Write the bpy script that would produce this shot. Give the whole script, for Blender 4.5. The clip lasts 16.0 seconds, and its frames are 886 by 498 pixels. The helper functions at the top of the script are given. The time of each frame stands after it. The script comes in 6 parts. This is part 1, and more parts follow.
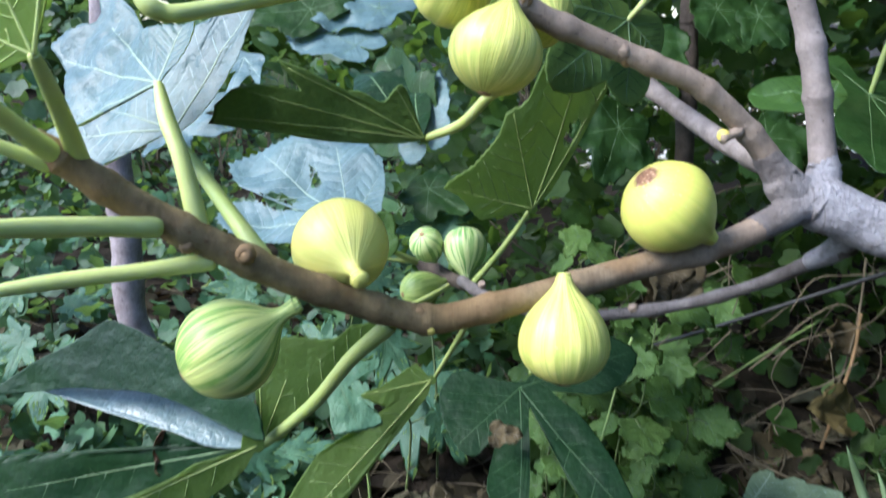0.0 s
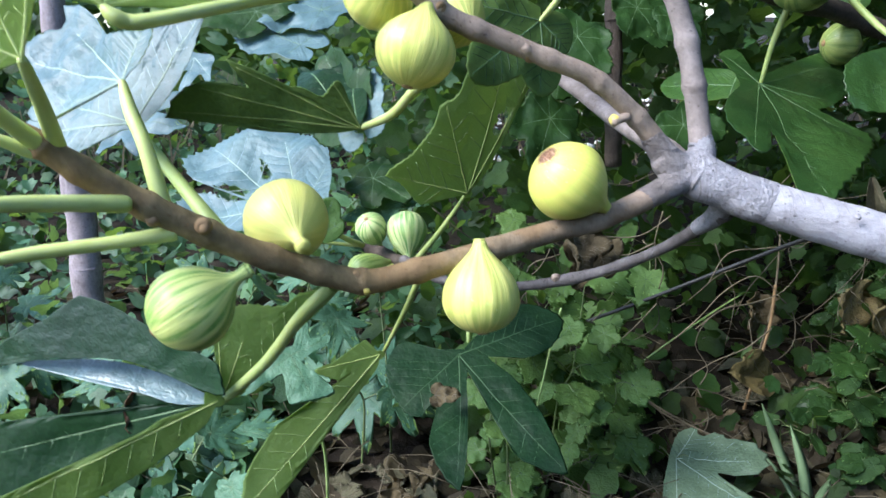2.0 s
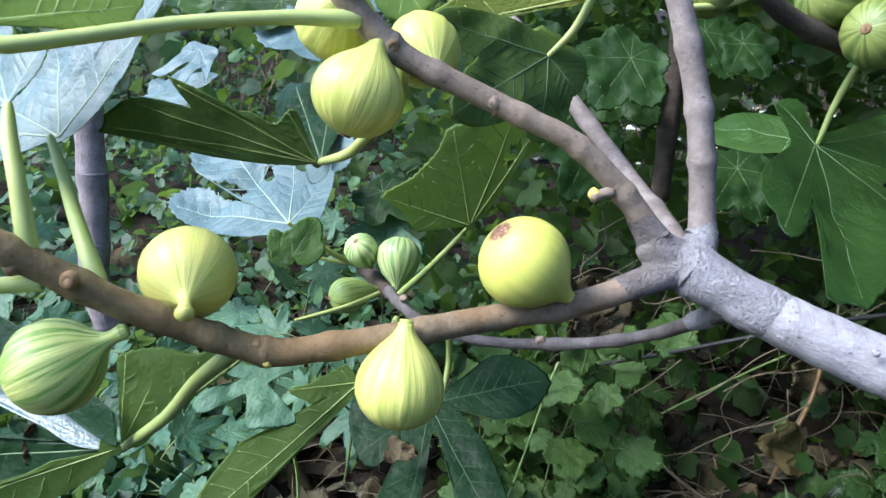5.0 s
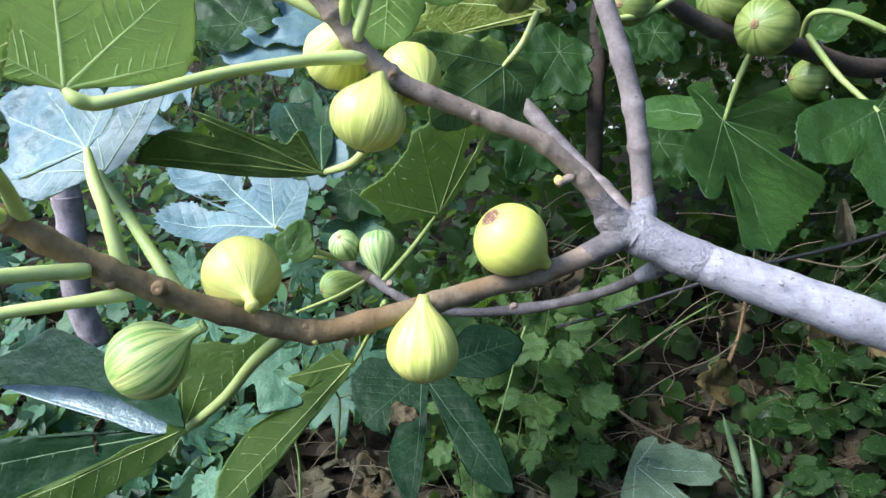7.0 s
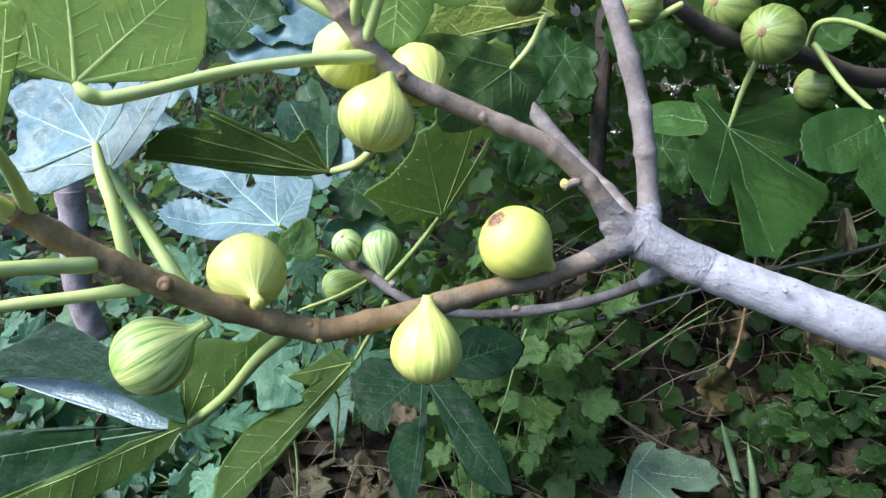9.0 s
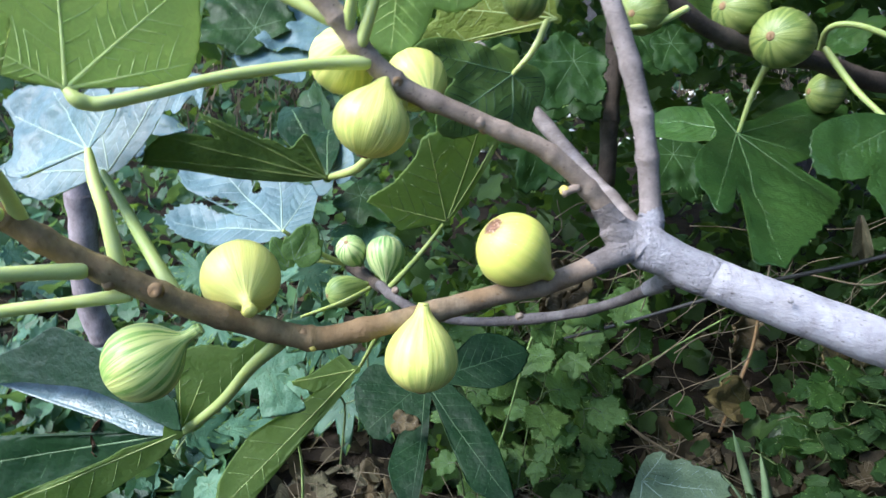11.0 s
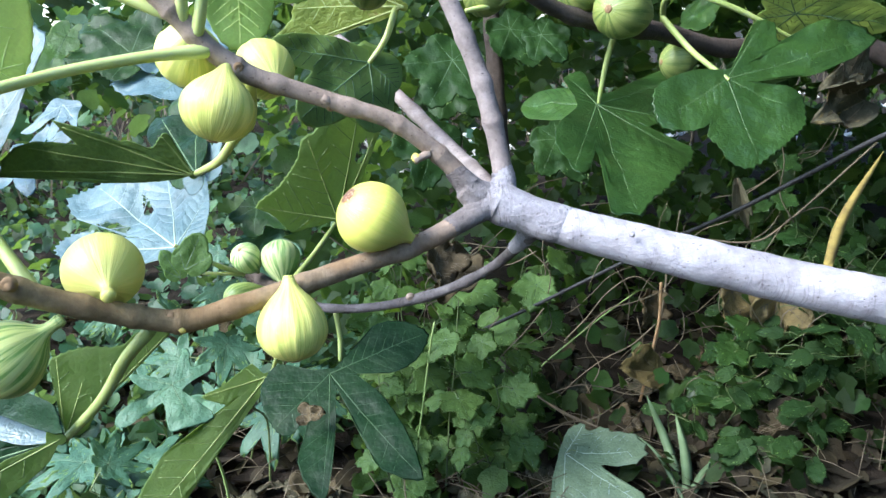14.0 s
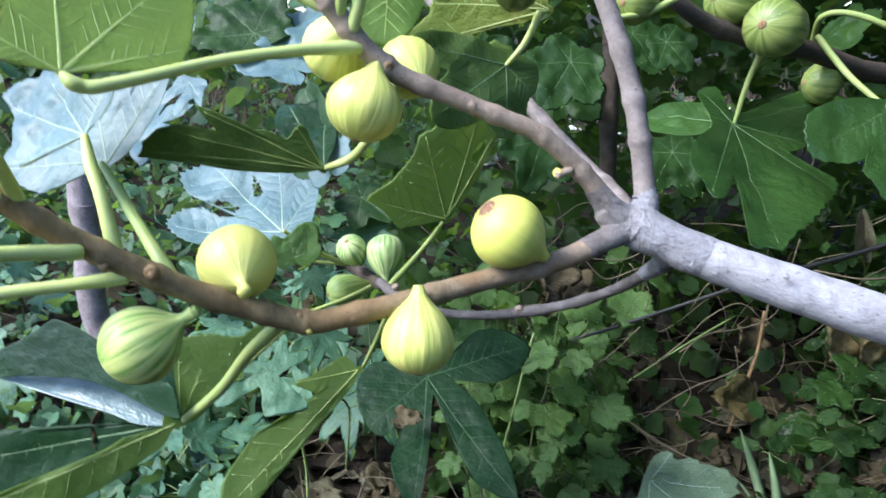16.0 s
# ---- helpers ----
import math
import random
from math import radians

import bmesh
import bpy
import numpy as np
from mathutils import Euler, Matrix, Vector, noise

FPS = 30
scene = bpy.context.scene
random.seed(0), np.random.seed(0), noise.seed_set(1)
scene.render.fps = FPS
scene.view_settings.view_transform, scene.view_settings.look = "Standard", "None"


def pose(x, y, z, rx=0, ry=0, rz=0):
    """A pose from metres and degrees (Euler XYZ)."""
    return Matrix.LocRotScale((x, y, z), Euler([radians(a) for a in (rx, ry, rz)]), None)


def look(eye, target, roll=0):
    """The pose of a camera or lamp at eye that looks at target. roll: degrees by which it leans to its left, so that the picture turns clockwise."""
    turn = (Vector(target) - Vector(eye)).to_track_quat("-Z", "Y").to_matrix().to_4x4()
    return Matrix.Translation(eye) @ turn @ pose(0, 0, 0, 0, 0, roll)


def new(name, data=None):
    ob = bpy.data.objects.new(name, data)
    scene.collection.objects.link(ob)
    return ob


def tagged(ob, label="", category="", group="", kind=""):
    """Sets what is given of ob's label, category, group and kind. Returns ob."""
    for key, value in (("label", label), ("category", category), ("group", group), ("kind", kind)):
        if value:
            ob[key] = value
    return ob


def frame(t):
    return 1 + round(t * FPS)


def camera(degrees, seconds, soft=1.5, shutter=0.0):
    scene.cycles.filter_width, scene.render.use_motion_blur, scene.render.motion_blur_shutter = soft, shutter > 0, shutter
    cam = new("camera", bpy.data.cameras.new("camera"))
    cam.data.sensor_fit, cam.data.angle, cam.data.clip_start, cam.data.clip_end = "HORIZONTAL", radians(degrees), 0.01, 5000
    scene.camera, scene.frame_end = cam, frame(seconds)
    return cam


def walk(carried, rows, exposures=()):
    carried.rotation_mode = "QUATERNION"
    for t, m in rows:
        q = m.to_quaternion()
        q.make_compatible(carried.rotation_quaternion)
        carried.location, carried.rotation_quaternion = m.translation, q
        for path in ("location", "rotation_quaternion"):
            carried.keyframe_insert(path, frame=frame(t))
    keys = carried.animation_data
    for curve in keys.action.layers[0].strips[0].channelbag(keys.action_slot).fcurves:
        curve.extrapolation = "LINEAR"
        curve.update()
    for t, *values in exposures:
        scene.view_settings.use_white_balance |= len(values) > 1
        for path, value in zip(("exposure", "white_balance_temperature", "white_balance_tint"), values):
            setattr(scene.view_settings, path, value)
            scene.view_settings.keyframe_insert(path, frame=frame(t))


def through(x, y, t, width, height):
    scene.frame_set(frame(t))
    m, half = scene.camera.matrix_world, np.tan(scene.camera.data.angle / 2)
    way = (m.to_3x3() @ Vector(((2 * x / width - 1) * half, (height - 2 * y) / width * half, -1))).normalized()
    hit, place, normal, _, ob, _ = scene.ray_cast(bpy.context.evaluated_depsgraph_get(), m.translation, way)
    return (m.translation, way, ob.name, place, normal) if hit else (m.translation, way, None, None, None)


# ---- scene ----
cam = camera(64.7, 16.0, shutter=0.9)
METRES, EYE, TILT, LEAN, TURN = 0.6, 0.62, -18.0, 0.0, 0.0
ROWS = [
    (0.0, 0.0, 0.0, 0.0, 0.0, 0.0, -0.0),
    (0.5, -0.0039, -0.0239, -0.0037, -0.61, -2.29, 0.39),
    (1.0, -0.0045, -0.052, -0.0044, -2.6, -1.74, 0.87),
    (1.5, -0.0018, -0.0835, 0.001, -3.37, -0.48, 1.99),
    (2.0, 0.025, -0.1037, -0.0268, -3.46, -0.3, 1.63),
    (2.5, 0.0354, -0.0994, -0.0386, -2.95, -0.54, 0.85),
    (3.0, 0.0716, -0.0849, -0.0128, -3.2, -0.23, -0.18),
    (3.5, 0.1598, -0.0231, 0.0145, -0.25, 1.75, -3.26),
    (4.0, 0.1912, -0.0037, 0.0601, 1.08, 2.03, -4.3),
    (4.5, 0.1798, 0.0135, 0.0662, 3.24, -1.41, -6.21),
    (7.0, 0.0856, -0.1543, 0.0694, -3.14, -2.96, -0.29),
    (7.5, 0.0805, -0.1662, 0.0613, -3.34, -2.62, -0.93),
    (8.0, 0.0782, -0.1746, 0.0626, -3.57, -2.52, -0.56),
    (10.5, 0.0818, -0.1191, 0.0808, -2.41, -3.46, -2.93),
    (11.0, 0.1019, -0.1456, 0.071, -1.78, -2.43, -1.56),
    (11.5, 0.1204, -0.173, 0.0557, -2.16, -0.8, 0.86),
    (12.0, 0.1409, -0.1822, 0.0199, -2.01, -0.04, 3.15),
    (12.5, 0.1728, -0.1834, -0.0134, -2.47, -0.11, 4.8),
    (13.0, 0.1956, -0.1894, -0.0096, -4.17, -0.15, 5.92),
    (13.5, 0.1974, -0.1891, -0.0059, -5.93, -0.26, 5.47),
    (14.0, 0.1931, -0.194, -0.0043, -6.52, -0.16, 5.0),
    (14.5, 0.1768, -0.1768, -0.0005, -5.52, -0.18, 2.28),
    (15.0, 0.1455, -0.1679, 0.0104, -3.56, -0.28, -0.36),
    (15.5, 0.1264, -0.1578, 0.0079, -2.26, -0.62, -1.52),
    (16.0, 0.1168, -0.1516, 0.0308, -1.19, -0.88, -0.46),
]
walk(cam, [(t, pose(0, 0, EYE, TILT, LEAN, TURN) @ pose(METRES * x, METRES * y, METRES * z, 90 + pitch, roll, yaw)) for t, x, y, z, yaw, pitch, roll in ROWS],
     [(0.0, 1.56), (2.5, 1.68), (4.5, 1.62), (7.5, 1.65), (11.0, 1.65), (12.5, 1.84), (13.5, 2.0), (14.5, 2.02), (15.2, 1.86), (16.0, 1.72)])

# ---- sky and sun ----
world = bpy.data.worlds.new("sky")
scene.world = world
world.use_nodes = True
wn, wl = world.node_tree.nodes, world.node_tree.links
sky = wn.new("ShaderNodeTexSky")
sky.sky_type, sky.sun_disc = "NISHITA", False
sky.sun_elevation, sky.sun_rotation = radians(45), radians(-108)
wl.new(sky.outputs[0], wn["Background"].inputs[0])
wn["Background"].inputs[1].default_value = 0.165
sun = new("sun", bpy.data.lights.new("sun", "SUN"))
sun.data.energy, sun.data.angle, sun.data.color = 2.6, radians(30), (1.0, 0.95, 0.86)
sun.matrix_world = look((-2.3, -0.75, 2.5), (0, 0, 0))
scene.view_settings.use_white_balance = True
scene.view_settings.white_balance_temperature = 5700

# ---- materials ----
def nodes_of(name):
    m = bpy.data.materials.new(name)
    m.use_nodes = True
    t = m.node_tree
    return m, t.nodes, t.links, t.nodes["Principled BSDF"]


def ramp(n, l, fac, stops):
    r = n.new("ShaderNodeValToRGB")
    e = r.color_ramp.elements
    while len(e) < len(stops):
        e.new(0.5)
    for el, (p, c) in zip(e, stops):
        el.position, el.color = p, (*c, 1)
    l.new(fac, r.inputs[0])
    return r.outputs[0]


def noisy(n, l, scale, detail=4, rough=0.6, vec=None):
    t = n.new("ShaderNodeTexNoise")
    t.inputs["Scale"].default_value, t.inputs["Detail"].default_value, t.inputs["Roughness"].default_value = scale, detail, rough
    if vec is not None:
        l.new(vec, t.inputs["Vector"])
    return t.outputs["Fac"]


def coords(n, l, scale=(1, 1, 1)):
    c, m = n.new("ShaderNodeTexCoord"), n.new("ShaderNodeMapping")
    m.inputs["Scale"].default_value = scale
    l.new(c.outputs["Object"], m.inputs[0])
    return m.outputs[0]


def mix(n, l, kind, fac, a, b):
    x = n.new("ShaderNodeMix")
    x.data_type, x.blend_type = "RGBA", kind
    for sock, v in ((x.inputs[0], fac), (x.inputs[6], a), (x.inputs[7], b)):
        if isinstance(v, (int, float)):
            sock.default_value = v
        elif isinstance(v, tuple):
            sock.default_value = (*v, 1)
        else:
            l.new(v, sock)
    return x.outputs[2]


def bump(n, l, height, strength, dist, bsdf):
    b = n.new("ShaderNodeBump")
    b.inputs["Strength"].default_value, b.inputs["Distance"].default_value = strength, dist
    l.new(height, b.inputs["Height"])
    l.new(b.outputs[0], bsdf.inputs["Normal"])
    return b.outputs[0]


def leaf_mat(name, dark, light, rough, spec=0.5, through=0.3, thin=(0.25, 0.42, 0.05), relief=0.16, island=False, spots=0.0, pucker=210):
    """A leaf surface: mottled green, puckered between the veins, part of the light passing through it."""
    m, n, l, b = nodes_of(name)
    v = coords(n, l)
    base = ramp(n, l, noisy(n, l, 22, 3, 0.6, v), [(0.3, dark), (0.72, light)])
    fine = noisy(n, l, 340, 2, 0.5, v)
    base = mix(n, l, "OVERLAY", 0.28, base, ramp(n, l, fine, [(0.3, (0.3, 0.3, 0.3)), (0.7, (0.7, 0.7, 0.7))]))
    vo = n.new("ShaderNodeTexVoronoi")
    vo.feature, vo.inputs["Scale"].default_value = "DISTANCE_TO_EDGE", pucker
    warp = n.new("ShaderNodeVectorMath")
    warp.operation = "ADD"
    wob = n.new("ShaderNodeTexNoise")
    wob.inputs["Scale"].default_value = 60
    l.new(v, wob.inputs["Vector"])
    sc = n.new("ShaderNodeVectorMath")
    sc.operation, sc.inputs[3].default_value = "SCALE", 0.008
    l.new(wob.outputs["Color"], sc.inputs[0])
    l.new(v, warp.inputs[0]), l.new(sc.outputs[0], warp.inputs[1])
    l.new(warp.outputs[0], vo.inputs["Vector"])
    net = ramp(n, l, vo.outputs["Distance"], [(0.0, (0, 0, 0)), (0.22, (1, 1, 1))])
    base = mix(n, l, "MULTIPLY", 0.4, base, ramp(n, l, vo.outputs["Distance"], [(0.0, (1.5, 1.5, 1.35)), (0.12, (0.95, 0.95, 0.95))]))
    broad = noisy(n, l, 9, 2, 0.5, v)
    base = mix(n, l, "MULTIPLY", 1.0, base, ramp(n, l, broad, [(0.3, (0.72, 0.76, 0.78)), (0.7, (1.15, 1.1, 1.0))]))
    if island:
        g = n.new("ShaderNodeNewGeometry")
        tint = ramp(n, l, g.outputs["Random Per Island"], [(0.0, (0.35, 0.36, 0.36)), (0.45, (0.55, 0.56, 0.50)), (0.8, (0.85, 0.85, 0.62)), (1.0, (0.62, 0.82, 0.78))])
        base = mix(n, l, "MULTIPLY", 1.0, base, tint)
    else:
        o = n.new("ShaderNodeObjectInfo")
        base = mix(n, l, "MULTIPLY", 1.0, base, ramp(n, l, o.outputs["Random"], [(0.0, (0.82, 0.86, 0.82)), (1.0, (1.0, 1.0, 0.95))]))
    if spots:
        s = ramp(n, l, noisy(n, l, 45, 5, 0.7, v), [(0.62, (0, 0, 0)), (0.7, (1, 1, 1))])
        base = mix(n, l, "MIX", s, base, (0.22, 0.15, 0.06))
    l.new(base, b.inputs["Base Color"])
    gloss = n.new("ShaderNodeMapRange")
    gloss.inputs[3].default_value, gloss.inputs[4].default_value = rough - 0.1, rough + 0.16
    l.new(noisy(n, l, 40, 4, 0.65, v), gloss.inputs[0])
    l.new(gloss.outputs[0], b.inputs["Roughness"])
    b.inputs["Specular IOR Level"].default_value = spec
    swell = n.new("ShaderNodeBump")
    swell.inputs["Strength"].default_value, swell.inputs["Distance"].default_value = 0.35, 0.006
    l.new(noisy(n, l, 70, 2, 0.5, v), swell.inputs["Height"])
    nrm = bump(n, l, net, relief, 0.0016, b)
    l.new(swell.outputs[0], nrm.node.inputs["Normal"])
    tr, mx = n.new("ShaderNodeBsdfTranslucent"), n.new("ShaderNodeMixShader")
    l.new(mix(n, l, "MULTIPLY", 0.25, thin, base), tr.inputs[0])
    l.new(nrm, tr.inputs["Normal"])
    mx.inputs[0].default_value = through
    l.new(b.outputs[0], mx.inputs[1])
    l.new(tr.outputs[0], mx.inputs[2])
    l.new(mx.outputs[0], n["Material Output"].inputs[0])
    return m


LEAF_TOP = leaf_mat("leaf_upper_side", (0.026, 0.078, 0.028), (0.050, 0.122, 0.040), 0.42, 0.4, 0.60, (0.84, 0.95, 0.46))
LEAF_FACE = leaf_mat("leaf_upper_side_green", (0.016, 0.045, 0.011), (0.035, 0.078, 0.019), 0.36, 0.35, 0.12, (0.75, 0.9, 0.36))
# pale blue base colour stands in for sky mirrored on the leaf
LEAF_SKY_SHEEN = leaf_mat("leaf_upper_side_sky_sheen", (0.075, 0.135, 0.168), (0.128, 0.198, 0.240), 0.46, 0.45, 0.12, (0.55, 0.75, 0.15), 0.13, pucker=360)
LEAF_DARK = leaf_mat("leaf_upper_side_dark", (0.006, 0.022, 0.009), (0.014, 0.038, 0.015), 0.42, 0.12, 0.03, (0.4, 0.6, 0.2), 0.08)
LEAF_DEEP = leaf_mat("leaf_upper_side_deep_green", (0.012, 0.034, 0.009), (0.027, 0.064, 0.017), 0.5, 0.2, 0.12, (0.4, 0.6, 0.12), 0.10)
LEAF_QUILT = leaf_mat("leaf_upper_side_quilted", (0.008, 0.030, 0.015), (0.019, 0.052, 0.024), 0.40, 0.28, 0.03, (0.4, 0.6, 0.2), 0.13, pucker=340)
# paler copy of the dark leaf, its sky sheen painted into the base
LEAF_SHINE = leaf_mat("leaf_upper_side_painted_shine", (0.098, 0.152, 0.172), (0.148, 0.210, 0.240), 0.42, 0.8, 0.05, (0.4, 0.6, 0.2), 0.15, pucker=240)
# darker olive copy of the leaf underside, with shade toned into the colour
LEAF_UNDER_SHADE = leaf_mat("leaf_under_side_shade_tone", (0.080, 0.135, 0.038), (0.125, 0.185, 0.055), 0.6, 0.3, 0.5, (0.62, 0.78, 0.22), 0.12)
LEAF_UNDER = leaf_mat("leaf_under_side", (0.130, 0.225, 0.065), (0.190, 0.300, 0.095), 0.62, 0.3, 0.62, (0.84, 0.95, 0.42), 0.12)
# underside colour darkened for the shade on the edge-on leaf
LEAF_SHADED = leaf_mat("leaf_under_side_deep_shade", (0.078, 0.136, 0.036), (0.122, 0.192, 0.055), 0.55, 0.25, 0.25, (0.5, 0.65, 0.15), 0.10)
# lit copies of both leaf sides: sunlight raised in colour and translucency
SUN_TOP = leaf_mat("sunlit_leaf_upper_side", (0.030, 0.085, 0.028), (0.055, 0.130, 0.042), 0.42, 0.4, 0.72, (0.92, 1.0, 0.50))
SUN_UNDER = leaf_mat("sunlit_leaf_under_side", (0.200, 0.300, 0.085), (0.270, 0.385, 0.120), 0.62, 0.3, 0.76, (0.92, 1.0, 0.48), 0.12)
LEAF_WARM = leaf_mat("leaf_yellowing", (0.150, 0.215, 0.040), (0.260, 0.300, 0.060), 0.55, 0.4, 0.42, (0.80, 0.82, 0.22), 0.3, spots=1.0)
LEAF_GREY = leaf_mat("leaf_grey_green", (0.095, 0.145, 0.090), (0.145, 0.200, 0.130), 0.55, 0.4, 0.06, (0.4, 0.5, 0.2))
LEAF_TEAL = leaf_mat("low_fig_leaf", (0.052, 0.130, 0.088), (0.100, 0.200, 0.135), 0.5, 0.35, 0.25, (0.35, 0.5, 0.15))
SHRUB_LEAF = leaf_mat("shrub_leaf_matt", (0.014, 0.038, 0.010), (0.030, 0.066, 0.017), 0.62, 0.15, 0.10, (0.75, 0.9, 0.36))
VINE_LEAF = leaf_mat("vine_leaf", (0.062, 0.124, 0.035), (0.122, 0.206, 0.064), 0.55, 0.25, 0.34, (0.35, 0.5, 0.08))
GROUND_LEAF = leaf_mat("low_leaves", (0.040, 0.104, 0.060), (0.100, 0.200, 0.115), 0.5, 0.35, 0.25, (0.28, 0.45, 0.10), 0.2, True)
HEDGE_LEAF = leaf_mat("hedge_leaves", (0.019, 0.048, 0.014), (0.053, 0.101, 0.030), 0.55, 0.2, 0.30, (0.28, 0.46, 0.06), 0.2, True)
DRY = leaf_mat("dry_leaf", (0.045, 0.034, 0.021), (0.13, 0.10, 0.060), 0.8, 0.2, 0.12, (0.4, 0.28, 0.1), 0.2)
DRY_MANY = leaf_mat("leaf_litter", (0.034, 0.028, 0.020), (0.115, 0.092, 0.066), 0.85, 0.2, 0.05, (0.3, 0.2, 0.1), 0.2, True)
DRY_TAN = leaf_mat("dry_tan_leaf", (0.13, 0.10, 0.05), (0.30, 0.24, 0.12), 0.75, 0.2, 0.2, (0.45, 0.36, 0.15), 0.3)
DRY_OLIVE = leaf_mat("dry_olive_leaf", (0.062, 0.050, 0.022), (0.14, 0.112, 0.050), 0.75, 0.2, 0.1, (0.35, 0.28, 0.1), 0.3)
DRY_GREY = leaf_mat("dry_grey_leaf", (0.045, 0.042, 0.030), (0.12, 0.112, 0.075), 0.8, 0.2, 0.05, (0.3, 0.25, 0.1), 0.3)
RED_DRY = leaf_mat("withered_red_leaf", (0.14, 0.06, 0.04), (0.30, 0.15, 0.10), 0.75, 0.2, 0.15, (0.4, 0.2, 0.1), 0.5)


def bark_mat(name, dark, light, moss, rough=0.75, ring=0.5, grain=(1, 1, 1), old=None, span=(0.0, 0.19), relief=0.7, tones=0.6, across=(1, 0.12, 0.12), lines=0.5):
    m, n, l, b = nodes_of(name)
    v = coords(n, l)
    base = ramp(n, l, noisy(n, l, 60, 6, 0.65, v), [(0.3, dark), (0.7, light)])
    if old:
        sx = n.new("ShaderNodeSeparateXYZ")
        l.new(v, sx.inputs[0])
        mr = n.new("ShaderNodeMapRange")
        mr.inputs[1].default_value, mr.inputs[2].default_value = span
        l.new(sx.outputs[0], mr.inputs[0])
        base = mix(n, l, "MIX", mr.outputs[0], base, ramp(n, l, noisy(n, l, 60, 6, 0.65, v), [(0.3, old[0]), (0.7, old[1])]))
    patch = ramp(n, l, noisy(n, l, 17, 3, 0.6, v), [(0.5, (0, 0, 0)), (0.62, (1, 1, 1))])
    base = mix(n, l, "MIX", mix(n, l, "MULTIPLY", 1.0, patch, (ring, ring, ring)), base, moss)
    vo = n.new("ShaderNodeTexVoronoi")
    vo.inputs["Scale"].default_value = 170
    l.new(v, vo.inputs["Vector"])
    pores = ramp(n, l, vo.outputs["Distance"], [(0.08, (1, 1, 1)), (0.15, (0, 0, 0))])
    base = mix(n, l, "MIX", mix(n, l, "MULTIPLY", 1.0, pores, (0.75, 0.75, 0.75)), base, moss)
    l.new(base, b.inputs["Base Color"])
    b.inputs["Roughness"].default_value = rough
    b.inputs["Specular IOR Level"].default_value = 0.3
    streaks = coords(n, l, grain)
    vb = n.new("ShaderNodeTexVoronoi")
    vb.inputs["Scale"].default_value = 75
    l.new(coords(n, l, (1.0, 2.2, 2.2)), vb.inputs["Vector"])
    scars = ramp(n, l, vb.outputs["Distance"], [(0.07, (1, 1, 1)), (0.13, (0, 0, 0))])
    base = mix(n, l, "MIX", mix(n, l, "MULTIPLY", 1.0, scars, (0.7, 0.7, 0.7)), base, tuple(0.6 * q for q in moss))
    lump = ramp(n, l, noisy(n, l, 420, 5, 0.7, streaks), [(0.3, (0, 0, 0)), (0.7, (1, 1, 1))])
    tone = ramp(n, l, noisy(n, l, 330, 6, 0.75, streaks), [(0.32, (0.55, 0.55, 0.55)), (0.6, (1, 1, 1))])
    rings = ramp(n, l, noisy(n, l, 150, 3, 0.55, coords(n, l, across)), [(0.455, (1, 1, 1)), (0.485, (0.45, 0.42, 0.40)), (0.515, (1, 1, 1))])
    base = mix(n, l, "MULTIPLY", mix(n, l, "MULTIPLY", 1.0, ramp(n, l, noisy(n, l, 35, 3, 0.6, v), [(0.45, (0, 0, 0)), (0.6, (1, 1, 1))]), (lines, lines, lines)), base, rings)
    l.new(mix(n, l, "MULTIPLY", tones, base, tone), b.inputs["Base Color"])
    fine = bump(n, l, lump, relief, 0.0022, b)
    pit = n.new("ShaderNodeBump")
    pit.inputs["Strength"].default_value, pit.inputs["Distance"].default_value = 0.25, 0.003
    l.new(noisy(n, l, 110, 4, 0.6, v), pit.inputs["Height"])
    l.new(pit.outputs[0], fine.node.inputs["Normal"])
    return m


BARK_PALE = bark_mat("bark_pale_grey", (0.29, 0.275, 0.295), (0.49, 0.475, 0.51), (0.18, 0.16, 0.155), ring=0.3, grain=(0.5, 1.0, 1.0), relief=0.4, tones=0.4)
BARK_FORK = bark_mat("bark_fork", (0.17, 0.142, 0.130), (0.33, 0.288, 0.275), (0.18, 0.16, 0.155), ring=0.35, grain=(0.8, 0.8, 0.8), relief=0.9, tones=0.7, lines=0.8, old=((0.29, 0.275, 0.295), (0.49, 0.475, 0.51)), span=(0.196, 0.226))
BARK_GREY = bark_mat("bark_grey", (0.19, 0.155, 0.14), (0.35, 0.295, 0.275), (0.11, 0.09, 0.08), relief=0.3, across=(0.12, 0.12, 1), lines=0.35, tones=0.45)
BARK_TWIG = bark_mat("bark_dark_grey", (0.095, 0.082, 0.080), (0.21, 0.185, 0.18), (0.07, 0.055, 0.05), relief=0.5)
BARK_MID = bark_mat("bark_grey_brown", (0.22, 0.162, 0.12), (0.43, 0.33, 0.255), (0.14, 0.095, 0.07), relief=0.3, lines=0.35, tones=0.45)
BARK_BROWN = bark_mat("bark_brown_shoot", (0.115, 0.080, 0.036), (0.30, 0.215, 0.105), (0.24, 0.135, 0.055), grain=(1, 0.5, 0.5), relief=0.3, lines=0.25, tones=0.45, old=((0.21, 0.150, 0.11), (0.40, 0.30, 0.225)))
BARK_ROSE = bark_mat("bark_rosy_grey", (0.24, 0.195, 0.20), (0.42, 0.355, 0.37), (0.16, 0.12, 0.12), relief=0.5)
BARK_DARK = bark_mat("bark_dark", (0.06, 0.045, 0.035), (0.13, 0.10, 0.08), (0.04, 0.03, 0.025))


